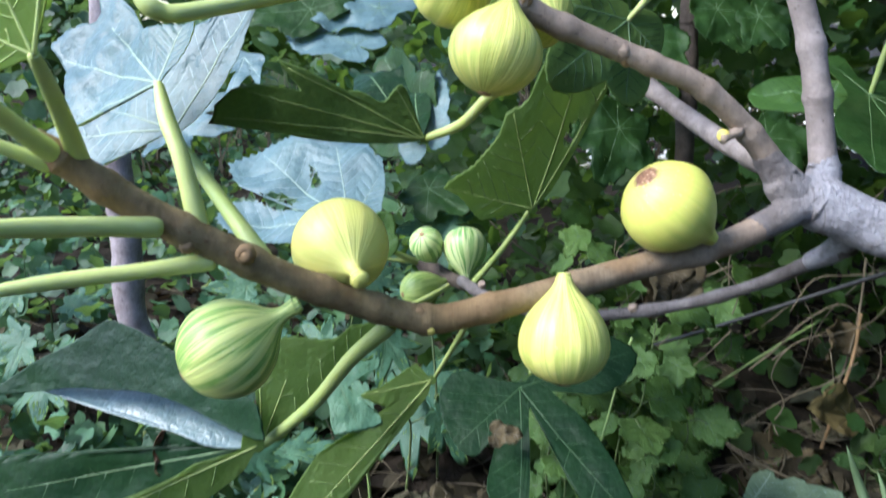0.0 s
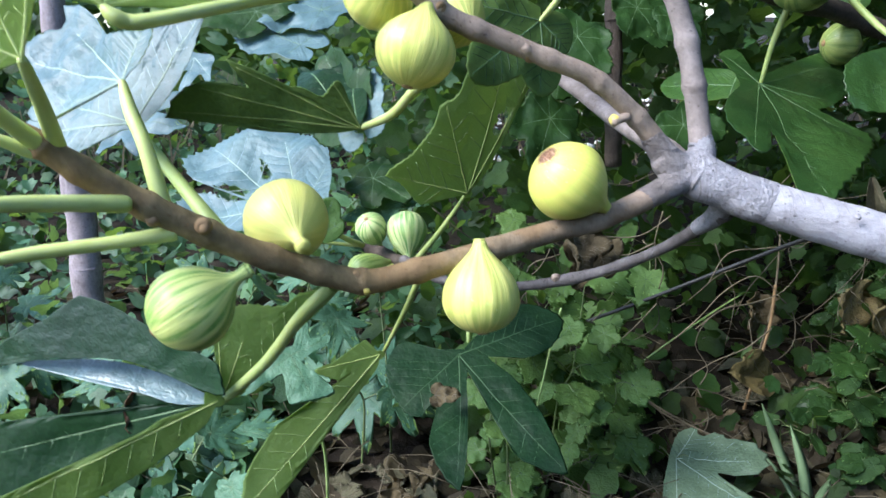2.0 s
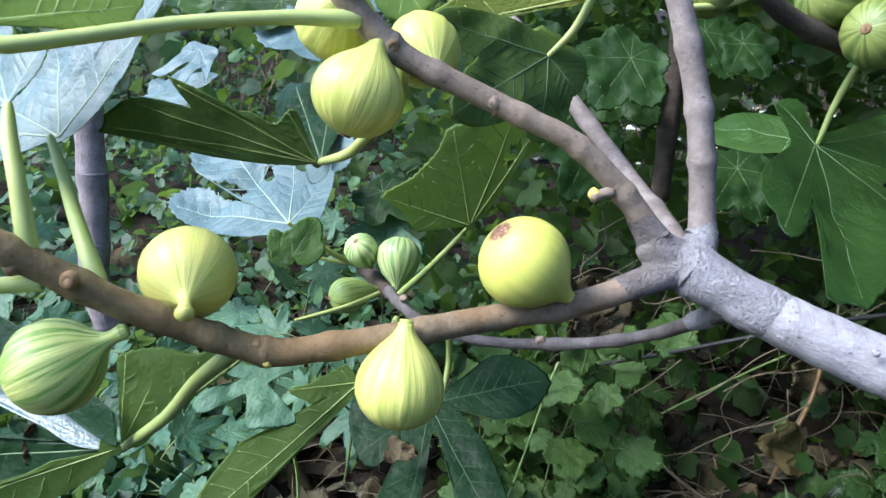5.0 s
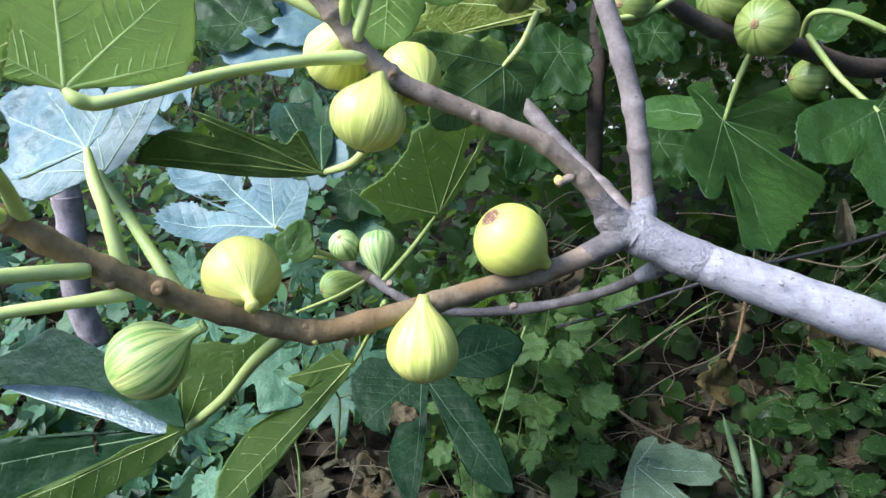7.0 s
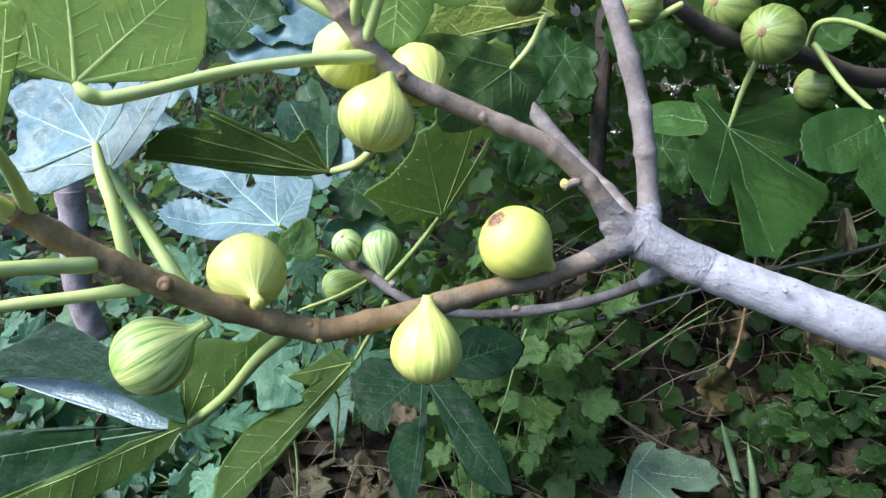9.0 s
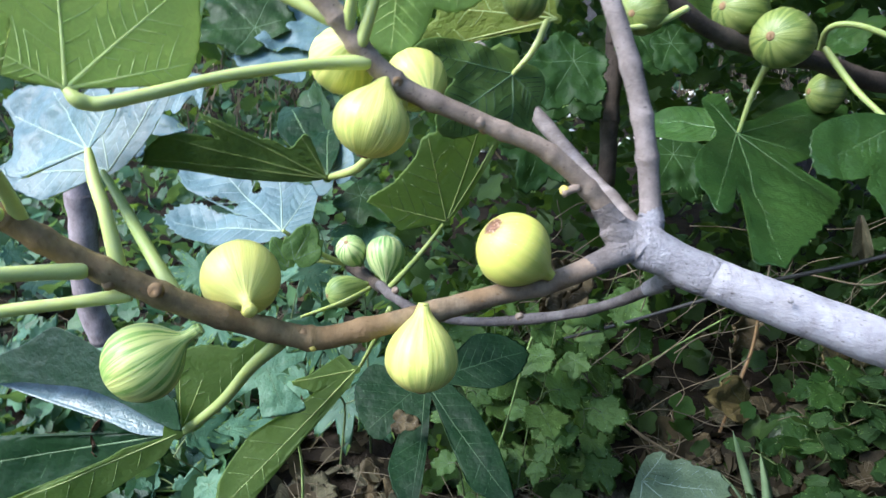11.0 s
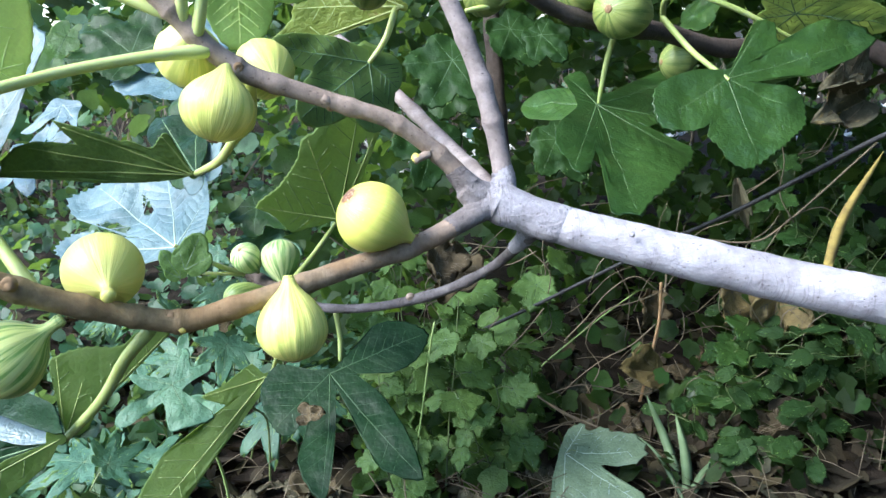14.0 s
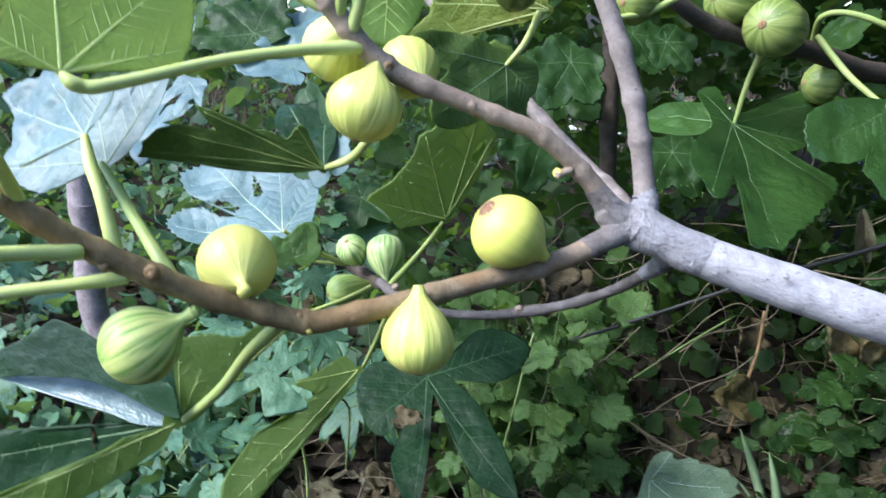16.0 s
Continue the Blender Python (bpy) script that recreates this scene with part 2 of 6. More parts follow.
def plain_mat(name, a, b2, scale, rough, spec=0.4, relief=0.2, dist=0.001, trans=0.0, thin=None):
    m, n, l, b = nodes_of(name)
    v = coords(n, l)
    f = noisy(n, l, scale, 5, 0.6, v)
    l.new(ramp(n, l, f, [(0.3, a), (0.7, b2)]), b.inputs["Base Color"])
    b.inputs["Roughness"].default_value, b.inputs["Specular IOR Level"].default_value = rough, spec
    if trans:
        b.inputs["Subsurface Weight"].default_value, b.inputs["Subsurface Radius"].default_value = trans, (0.004, 0.004, 0.001)
    bump(n, l, noisy(n, l, scale * 6, 4, 0.6, v), relief, dist, b)
    if thin:
        tr, mx = n.new("ShaderNodeBsdfTranslucent"), n.new("ShaderNodeMixShader")
        tr.inputs[0].default_value, mx.inputs[0].default_value = (*thin, 1), 0.5
        l.new(b.outputs[0], mx.inputs[1]), l.new(tr.outputs[0], mx.inputs[2])
        l.new(mx.outputs[0], n["Material Output"].inputs[0])
    return m


PETIOLE = plain_mat("leaf_stalk_green", (0.38, 0.44, 0.14), (0.49, 0.55, 0.20), 30, 0.5, trans=0.45)
PETIOLE_DIM = plain_mat("leaf_stalk_dull_green", (0.20, 0.27, 0.07), (0.31, 0.36, 0.12), 30, 0.55, trans=0.3)
VEIN = plain_mat("leaf_vein_pale", (0.50, 0.58, 0.22), (0.62, 0.70, 0.30), 60, 0.55, thin=(0.95, 1.0, 0.62))
VEIN_DIM = plain_mat("leaf_vein_green", (0.085, 0.150, 0.065), (0.135, 0.205, 0.09), 60, 0.5)
VEIN_BLUE = plain_mat("leaf_vein_whitish", (0.24, 0.32, 0.25), (0.34, 0.42, 0.33), 60, 0.5)
VEIN_FAINT = plain_mat("leaf_side_vein_green", (0.028, 0.068, 0.022), (0.046, 0.092, 0.030), 60, 0.5)
VEIN_SOFT = plain_mat("leaf_side_vein_pale", (0.40, 0.50, 0.18), (0.52, 0.62, 0.25), 60, 0.55, thin=(0.95, 1.0, 0.6))
VEIN_SIDE_WHITISH = plain_mat("leaf_side_vein_whitish", (0.20, 0.28, 0.27), (0.29, 0.37, 0.36), 60, 0.5)
VEIN_OLIVE = plain_mat("leaf_vein_yellowish", (0.20, 0.26, 0.075), (0.27, 0.33, 0.10), 60, 0.55)
VEIN_OLIVE_SIDE = plain_mat("leaf_side_vein_olive", (0.115, 0.175, 0.050), (0.165, 0.225, 0.065), 60, 0.55)
VEIN_FACE = plain_mat("leaf_vein_mid_green", (0.055, 0.105, 0.034), (0.088, 0.142, 0.052), 60, 0.5)
SIDE_VEIN = {"leaf_vein_mid_green": VEIN_FAINT, "leaf_vein_yellowish": VEIN_OLIVE_SIDE, "leaf_vein_green": VEIN_FAINT, "leaf_vein_pale": VEIN_SOFT, "leaf_vein_whitish": VEIN_SIDE_WHITISH}
SOIL = plain_mat("soil_with_litter", (0.009, 0.007, 0.005), (0.038, 0.030, 0.022), 30, 0.95, 0.1, 0.8, 0.006)
STRAW = plain_mat("dry_stems", (0.085, 0.068, 0.042), (0.185, 0.15, 0.095), 40, 0.8)
VINE_STEM = plain_mat("vine_stem", (0.075, 0.105, 0.035), (0.13, 0.17, 0.06), 40, 0.6)
GREEN_STEM = plain_mat("green_stems", (0.20, 0.30, 0.09), (0.36, 0.46, 0.17), 40, 0.55)
CABLE = plain_mat("black_rubber", (0.012, 0.012, 0.013), (0.03, 0.03, 0.03), 40, 0.5)
BLADE = plain_mat("grass_blade", (0.115, 0.180, 0.085), (0.175, 0.250, 0.125), 30, 0.6)
BUD = plain_mat("yellow_bud", (0.55, 0.42, 0.07), (0.70, 0.58, 0.16), 60, 0.6)
WITHERED = plain_mat("withered_blade", (0.12, 0.085, 0.025), (0.27, 0.21, 0.05), 60, 0.7)
ENDWOOD = plain_mat("leaf_scar_tan", (0.17, 0.105, 0.05), (0.30, 0.19, 0.09), 90, 0.8)


def fig_mat(name, pale, green, strength, yellow, torn=None):
    """Fig skin: pale yellow-green with darker green streaks that run from the stalk to the eye."""
    m, n, l, b = nodes_of(name)
    c, s = n.new("ShaderNodeTexCoord"), n.new("ShaderNodeSeparateXYZ")
    l.new(c.outputs["Object"], s.inputs[0])
    at = n.new("ShaderNodeMath")
    at.operation = "ARCTAN2"
    l.new(s.outputs[1], at.inputs[0]), l.new(s.outputs[0], at.inputs[1])
    cs, sn, cb = n.new("ShaderNodeMath"), n.new("ShaderNodeMath"), n.new("ShaderNodeCombineXYZ")
    cs.operation, sn.operation = "COSINE", "SINE"
    l.new(at.outputs[0], cs.inputs[0]), l.new(at.outputs[0], sn.inputs[0])
    zz = n.new("ShaderNodeMath")
    zz.operation, zz.inputs[1].default_value = "MULTIPLY", 3.5
    l.new(s.outputs[2], zz.inputs[0])
    l.new(cs.outputs[0], cb.inputs[0]), l.new(sn.outputs[0], cb.inputs[1]), l.new(zz.outputs[0], cb.inputs[2])
    streak = noisy(n, l, 5.0, 3, 0.6, cb.outputs[0])
    col = ramp(n, l, streak, [(0.44, green), (0.54, pale)])
    soft = ramp(n, l, noisy(n, l, 55, 3, 0.6, c.outputs["Object"]), [(0.35, (0, 0, 0)), (0.75, (1, 1, 1))])
    col = mix(n, l, "MIX", strength, pale, col)
    col = mix(n, l, "MIX", mix(n, l, "MULTIPLY", 1.0, soft, (0.55, 0.55, 0.55)), col, yellow)
    specks = ramp(n, l, noisy(n, l, 700, 2, 0.5, c.outputs["Object"]), [(0.66, (0, 0, 0)), (0.74, (1, 1, 1))])
    col = mix(n, l, "MIX", mix(n, l, "MULTIPLY", 1.0, specks, (0.5, 0.5, 0.5)), col, (0.62, 0.66, 0.36))
    if torn:
        ds, off = n.new("ShaderNodeVectorMath"), n.new("ShaderNodeMath")
        ds.operation, ds.inputs[1].default_value, off.operation = "DISTANCE", torn, "MULTIPLY_ADD"
        l.new(c.outputs["Object"], ds.inputs[0])
        ragged = noisy(n, l, 260, 4, 0.7, c.outputs["Object"])
        off.inputs[1].default_value = -0.012
        l.new(ragged, off.inputs[0]), l.new(ds.outputs["Value"], off.inputs[2])
        hole = ramp(n, l, off.outputs[0], [(0.0, (1, 1, 1)), (0.0016, (0, 0, 0))])
        flesh = ramp(n, l, noisy(n, l, 520, 3, 0.6, c.outputs["Object"]), [(0.35, (0.08, 0.035, 0.02)), (0.55, (0.26, 0.13, 0.07)), (0.72, (0.52, 0.42, 0.30))])
        col = mix(n, l, "MIX", hole, col, flesh)
    l.new(col, b.inputs["Base Color"])
    b.inputs["Roughness"].default_value, b.inputs["Specular IOR Level"].default_value = 0.42, 0.4
    b.inputs["Subsurface Weight"].default_value, b.inputs["Subsurface Radius"].default_value = 0.15, (0.006, 0.006, 0.002)
    bump(n, l, streak, 0.25, 0.004, b)
    return m


FIG_YELLOW = fig_mat("fig_skin_yellow", (0.64, 0.63, 0.18), (0.38, 0.46, 0.09), 0.75, (0.64, 0.60, 0.15))
FIG_STRIPED = fig_mat("fig_skin_striped", (0.58, 0.62, 0.20), (0.15, 0.30, 0.05), 1.0, (0.50, 0.57, 0.18))
FIG_GREEN = fig_mat("fig_skin_green", (0.22, 0.26, 0.07), (0.095, 0.145, 0.032), 1.0, (0.19, 0.24, 0.058))
FIG_PLAIN = fig_mat("fig_skin_even_yellow", (0.63, 0.61, 0.17), (0.52, 0.55, 0.13), 0.6, (0.65, 0.58, 0.14))
FIG_YOUNG = fig_mat("fig_skin_young", (0.47, 0.54, 0.25), (0.11, 0.24, 0.06), 1.0, (0.40, 0.49, 0.19))
FIG_DULL = fig_mat("fig_skin_dull_green", (0.30, 0.37, 0.11), (0.12, 0.20, 0.04), 1.0, (0.26, 0.33, 0.09))

# ---- building tools ----
rng = random.Random(7)


def obj(name, bm, mats, parent=None, label="", smooth=True):
    me = bpy.data.meshes.new(name)
    for f in bm.faces:
        f.smooth = smooth
    bm.to_mesh(me)
    bm.free()
    for m in (mats if isinstance(mats, (list, tuple)) else [mats]):
        me.materials.append(m)
    ob = new(name, me)
    ob.parent = parent
    return tagged(ob, label)


def spline(pts, per=6):
    """Points of a smooth curve through pts (tuples of any length)."""
    p = [Vector(q) for q in pts]
    p = [2 * p[0] - p[1]] + p + [2 * p[-1] - p[-2]]
    out = []
    for i in range(1, len(p) - 2):
        a, b, c, d = p[i - 1:i + 3]
        for k in range(per):
            t = k / per
            out.append(0.5 * (2 * b + (c - a) * t + (2 * a - 5 * b + 4 * c - d) * t * t + (3 * b - a - 3 * c + d) * t ** 3))
    return out + [p[-2]]


def tube(bm, pts, radii, seg=10, per=6, rough=0.0, nodes=(), caps=True, seed=0.0, mat=0, swell=0.16):
    """A tapered round stem through pts. nodes: places along it (0 to 1) that swell like the joints of a shoot."""
    line = spline([(*p, r) for p, r in zip(pts, radii)], per)
    n = len(line)
    rings, side = [], None
    for i, q in enumerate(line):
        c, r = Vector(q[:3]), q[3]
        d = (Vector(line[min(i + 1, n - 1)][:3]) - Vector(line[max(i - 1, 0)][:3])).normalized()
        side = d.orthogonal().normalized() if side is None else (side - side.dot(d) * d).normalized()
        up = d.cross(side)
        s = i / (n - 1)
        r *= 1 + sum(swell * math.exp(-((s - k) * n / 1.3) ** 2) for k in nodes)
        ring = []
        for j in range(seg):
            a = 2 * math.pi * j / seg
            off = side * math.cos(a) + up * math.sin(a)
            k = 1 + rough * noise.noise((c + off * r) * 45 + Vector((seed, 0, 0))) if rough else 1
            ring.append(bm.verts.new(c + off * r * k))
        rings.append(ring)
    for a, b in zip(rings, rings[1:]):
        for j in range(seg):
            f = bm.faces.new((a[j], a[(j + 1) % seg], b[(j + 1) % seg], b[j]))
            f.material_index = mat
    if caps:
        for ring, flip in ((rings[0], True), (rings[-1], False)):
            f = bm.faces.new(ring[::-1] if flip else ring)
            f.material_index = mat
    return line


def stem(name, pts, radii, mat, parent=None, label="", **kw):
    bm = bmesh.new()
    tube(bm, pts, radii, **kw)
    return obj(name, bm, mat, parent, label)


def lobe_reach(th, lobes, deep=0.0):
    """How far the leaf reaches in the direction th: the farthest of its egg-shaped lobes (degrees, length, half width)."""
    best = 0.03 + 0.26 * deep
    for ang, ln, wd in lobes:
        d = th - radians(ang)
        d = math.atan2(math.sin(d), math.cos(d))
        if abs(d) > 1.5:
            continue
        a, b, c = ln * (0.56 - 0.14 * deep), wd, ln * (0.44 + 0.14 * deep)
        A = (math.cos(d) / a) ** 2 + (math.sin(d) / b) ** 2
        Bq = -2 * c * math.cos(d) / a ** 2
        C = (c / a) ** 2 - 1
        disc = Bq * Bq - 4 * A * C
        if disc > 0:
            best = max(best, (-Bq + math.sqrt(disc)) / (2 * A))
    return best


FIVE = ((0, 1.0, 0.27), (50, 0.88, 0.25), (-50, 0.88, 0.25), (108, 0.62, 0.25), (-108, 0.62, 0.25), (150, 0.36, 0.2), (-150, 0.36, 0.2))
THREE = ((0, 1.0, 0.33), (55, 0.84, 0.32), (-55, 0.84, 0.32), (115, 0.55, 0.3), (-115, 0.55, 0.3), (155, 0.35, 0.2), (-155, 0.35, 0.2))


def rim_line(rim):
    """A smooth closed outline through lobe ends and bays."""
    p = [Vector((r * math.sin(radians(a)), r * math.cos(radians(a)))) for a, r in rim]
    out = []
    for i in range(len(p)):
        a, b, c, d = p[i - 1], p[i], p[(i + 1) % len(p)], p[(i + 2) % len(p)]
        for k in range(4):
            t = k / 4
            out.append(0.5 * (2 * b + (c - a) * t + (2 * a - 5 * b + 4 * c - d) * t * t + (3 * b - a - 3 * c + d) * t ** 3))
    return out


def leaf(name, base, tip, up, mats, vein_mat, parent, label="", lobes=FIVE, cup=0.12, droop=0.15, fold=0.0, wave=0.05, seed=1.0,
         rings=38, spokes=210, thick=0.0003, curl=0.0, teeth=0.009, vein=1.0, half=0, deep=0.0, holes=(), quilt=0.0038, rim=(), fine=True):
    """A lobed leaf: base is where the stalk joins, tip the end of the middle lobe, up the side of its upper face.
    cup lifts the rim, droop bends the tip down, fold closes the two halves, curl rolls one edge in.
    rim: the outline's lobe ends and bays in turn (degrees, reach), where it is not left to the lobes."""
    edge = rim_line(rim) if rim else []

    def reach_at(th):
        if not edge:
            return lobe_reach(th, lobes, deep)
        d, best = Vector((math.sin(th), math.cos(th))), 0.025
        for p, q in zip(edge, edge[1:] + edge[:1]):
            a, b = p.x * d.y - p.y * d.x, q.x * d.y - q.y * d.x
            if a * b <= 0 and a != b:
                best = max(best, p.lerp(q, a / (a - b)).dot(d))
        return best

    base, tip, up = Vector(base), Vector(tip), Vector(up)
    yy = tip - base
    size = yy.length / (1.0 if rim else lobes[0][1])
    yy.normalize()
    xx = yy.cross(up).normalized()
    zz = xx.cross(yy)

    axes = []
    for a, n, w in lobes:
        if n >= 0.25:
            far = min(reach_at(radians(a)), n * 1.2) * 0.95
            axes.append((Vector((math.sin(radians(a)), math.cos(radians(a)))), far, 7 if far > 0.7 else 5))

    def bulge(x, y):
        # the blade swells between its side veins
        if not axes or not quilt:
            return 0.0
        d, far, count = max(axes, key=lambda q: (x * q[0].x + y * q[0].y) - 0.9 * abs(x * q[0].y - y * q[0].x))
        p = x * d.y - y * d.x
        s = (x * d.x + y * d.y - 0.72 * abs(p)) / far - (0.304 / count if p > 0 else 0)
        return quilt * abs(math.sin(math.pi * (s - 0.12) * count / 0.76)) * min(1, abs(p) / 0.04) * (1 if s > 0 else 0)

    def place(x, y):
        r2 = x * x + y * y
        h = cup * r2 * 0.6 - droop * y * abs(y) + wave * (noise.noise(Vector((x * 3.1, y * 3.1, seed))) * 1.0 + 0.22 * noise.noise(Vector((x * 7, y * 7, seed + 9))))* min(1, r2 * 5)
        h += bulge(x, y)
        px, pz = x, h
        if fold:
            px, pz = x * math.cos(fold), h + abs(x) * math.sin(fold)
        if curl and x * math.copysign(1, curl) > 0.18:
            k = (x * math.copysign(1, curl) - 0.18)
            ang = abs(curl) * k * 6
            px = math.copysign(1, curl) * (0.18 + math.sin(ang) / (abs(curl) * 6)) * math.cos(fold)
            pz += (1 - math.cos(ang)) / (abs(curl) * 6)
        return base + size * (xx * px + yy * y + zz * pz)

    def torn_out(j, i):
        th = -math.pi + 2 * math.pi * (j + 0.5) / spokes
        r = reaches[j] * (max(i - 0.5, 0) / rings) ** 0.85
        p = Vector((r * math.sin(th), r * math.cos(th)))
        return any((p - Vector((d * math.sin(radians(a)), d * math.cos(radians(a))))).length < w * (1 + 0.2 * noise.noise(Vector((th * 9, r * 9, seed)))) for a, d, w in holes)

    bm = bmesh.new()
    top, bot, nrm, reaches, lines = [], [], zz * thick, [], []
    for j in range(spokes):
        th = -math.pi + 2 * math.pi * j / spokes
        if half and math.sin(th) * half < -0.05:
            reach = 0.05
        else:
            reach = reach_at(th) * (1 + teeth * (1 if j % 3 == 0 else -0.4) + 0.03 * noise.noise(Vector((th * 3, seed, 0))))
        reaches.append(reach)
        line = []
        for i in range(1, rings + 1):
            r = reach * (i / rings) ** 0.85
            line.append(place(r * math.sin(th), r * math.cos(th)))
        lines.append(line)
    for j, line in enumerate(lines):
        rt, rb = [], []
        for i, p in enumerate(line):
            nv = (line[min(i + 1, rings - 1)] - (line[i - 1] if i else base)).cross(lines[(j + 1) % spokes][i] - lines[j - 1][i])
            nv = nv.normalized() * thick if nv.length > 1e-12 else nrm
            if nv.dot(zz) < 0:
                nv = -nv
            rt.append(bm.verts.new(p + nv))
            rb.append(rt[-1] if i == rings - 1 else bm.verts.new(p - nv))
        top.append(rt), bot.append(rb)
    ct, cb = bm.verts.new(base + nrm), bm.verts.new(base - nrm)
    for side, cen, flip, mi in ((top, ct, True, 0), (bot, cb, False, 1)):
        for j in range(spokes):
            a, b = side[j], side[(j + 1) % spokes]
            quads = [(cen, a[0], b[0])] + [(a[i], a[i + 1], b[i + 1], b[i]) for i in range(rings - 1)]
            for i, q in enumerate(quads):
                if holes and torn_out(j, i):
                    continue
                f = bm.faces.new(q[::-1] if flip else q)
                f.material_index = mi
    bm.normal_update()
    if sum(f.normal.dot(zz) for f in bm.faces if f.material_index == 0) < 0:
        bmesh.ops.reverse_faces(bm, faces=bm.faces[:])
    blade = obj(name, bm, mats, parent, label)
    if vein:
        bm = bmesh.new()
        mains = [Vector((math.sin(radians(a)), math.cos(radians(a)))) for a, n, w in lobes if n >= 0.25]
        for ang, ln, wd in lobes:
            if ln < 0.25 or (half and math.sin(radians(ang)) * half < -0.05):
                continue
            d = Vector((math.sin(radians(ang)), math.cos(radians(ang))))
            s = Vector((d.y, -d.x))
            reach = min(reach_at(radians(ang)), ln * 1.2) * 0.95
            sway = 0.035 * noise.noise(Vector((ang * 0.37, seed, 2.0)))

            def along(f):
                return d * reach * f + s * reach * sway * math.sin(3.1 * f)

            pts = [place(*along(k / 15)) for k in range(16)]
            tube(bm, pts, [thick * 1.3 + size * 0.0058 * vein * (1 - 0.92 * (k / 15) ** 0.8) for k in range(16)], 6, 2)
            if not fine:
                continue
            count = 7 if reach > 0.7 else 5
            for k in range(count):
                for sg in (1, -1):
                    o = along(0.12 + 0.76 * (k + (0.4 if sg > 0 else 0)) / count)
                    run, p, way = [o], o.copy(), (d * 0.62 + s * sg).normalized()
                    step = 0.045
                    while len(run) < 16:
                        way = (way + d * 0.035).normalized()
                        p = p + way * step
                        th = math.atan2(p.x, p.y)
                        if p.length > reach_at(th) * 0.96:
                            break
                        mine = abs(p.x * d.y - p.y * d.x)
                        if any(m is not d and m.dot(d) < 0.999 and p.dot(m) > 0 and abs(p.x * m.y - p.y * m.x) < mine for m in mains):
                            break
                        run.append(p.copy())
                    if len(run) > 2:
                        m = len(run) - 1
                        tube(bm, [place(*q) for q in run], [thick * 1.2 + size * 0.0019 * vein * (1 - 0.6 * q / m) for q in range(m + 1)], 4, 2, mat=1)
        obj("vein", bm, [vein_mat, SIDE_VEIN.get(vein_mat.name, vein_mat)], blade)
    return blade


US = (0.0, 0.12, 0.22, 0.32, 0.43, 0.53, 0.61, 0.68, 0.76, 0.84, 0.92, 1.0)
PEAR = (1.0, 0.99, 0.955, 0.90, 0.815, 0.715, 0.62, 0.53, 0.40, 0.285, 0.20, 0.165)
FLASK = (1.0, 0.985, 0.94, 0.87, 0.755, 0.61, 0.46, 0.32, 0.225, 0.18, 0.165, 0.18)


def fig(name, centre, neck, width, mat, label, squash=1.0, slim=0.0, ribs=0.012, seed=0.0, eye=True):
    """A fig: neck is where its short stalk meets the twig, centre the middle of its body, width its girth."""
    centre, neck = Vector(centre), Vector(neck)
    axis = (neck - centre)
    length = axis.length
    axis.normalize()
    r = width / 2
    bm = bmesh.new()
    seg, prof = 40, []
    steps = 44
    low = -r * 0.90 * squash
    fine_u = np.linspace(0, 1, 101)
    girth = (1 - slim) * np.interp(fine_u, US, PEAR) + slim * np.interp(fine_u, US, FLASK)
    girth = np.convolve(np.pad(girth, 8, mode="reflect", reflect_type="odd"), np.ones(17) / 17, mode="valid")
    girth[:9] = np.minimum(girth[:9], 1.0)
    for i in range(steps + 1):
        t = i / steps
        if t < 0.45:
            a = (1 - t / 0.45) * math.pi / 2
            z, rad = low * math.sin(a), r * max(math.cos(a), 0.07)
        else:
            u = (t - 0.45) / 0.55
            z, rad = length * u, r * float(np.interp(u, fine_u, girth))
        prof.append((z, rad))
    k = axis.to_track_quat("Z", "Y").to_matrix()
    rings = []
    for z, rad in prof:
        ring = []
        for j in range(seg):
            a = 2 * math.pi * j / seg
            w = 1 + ribs * math.sin(a * 11 + seed) + 0.7 * ribs * math.sin(a * 17 + seed * 2) + 0.02 * noise.noise(Vector((math.cos(a), math.sin(a), z * 30 + seed)))
            ring.append(bm.verts.new((rad * w * math.cos(a), rad * w * math.sin(a), z)))
        rings.append(ring)
    for a, b in zip(rings, rings[1:]):
        for j in range(seg):
            bm.faces.new((a[j], a[(j + 1) % seg], b[(j + 1) % seg], b[j]))
    bm.faces.new(rings[0][::-1]), bm.faces.new(rings[-1])
    body = obj(name, bm, mat)
    body.matrix_world = Matrix.Translation(centre) @ k.to_4x4()
    tagged(body, label, "fig", "figs on the branch")
    if eye:
        bm = bmesh.new()
        tube(bm, [(0, 0, low * 0.96), (0, 0, low * 1.02), (0, 0, low * 1.035), (0, 0, low * 1.0)], [r * 0.16, r * 0.14, r * 0.09, r * 0.02], 12, 4, rough=0.5)
        obj("eye", bm, ENDWOOD, body, "small brown eye at the fig's end")
    bm = bmesh.new()
    tube(bm, [(0, 0, length * 0.93), (0, 0, length * 1.0), (0, 0, length * 1.05)], [r * 0.165, r * 0.165, r * 0.15], 10, 2)
    obj("stalk", bm, mat, body)
    return body


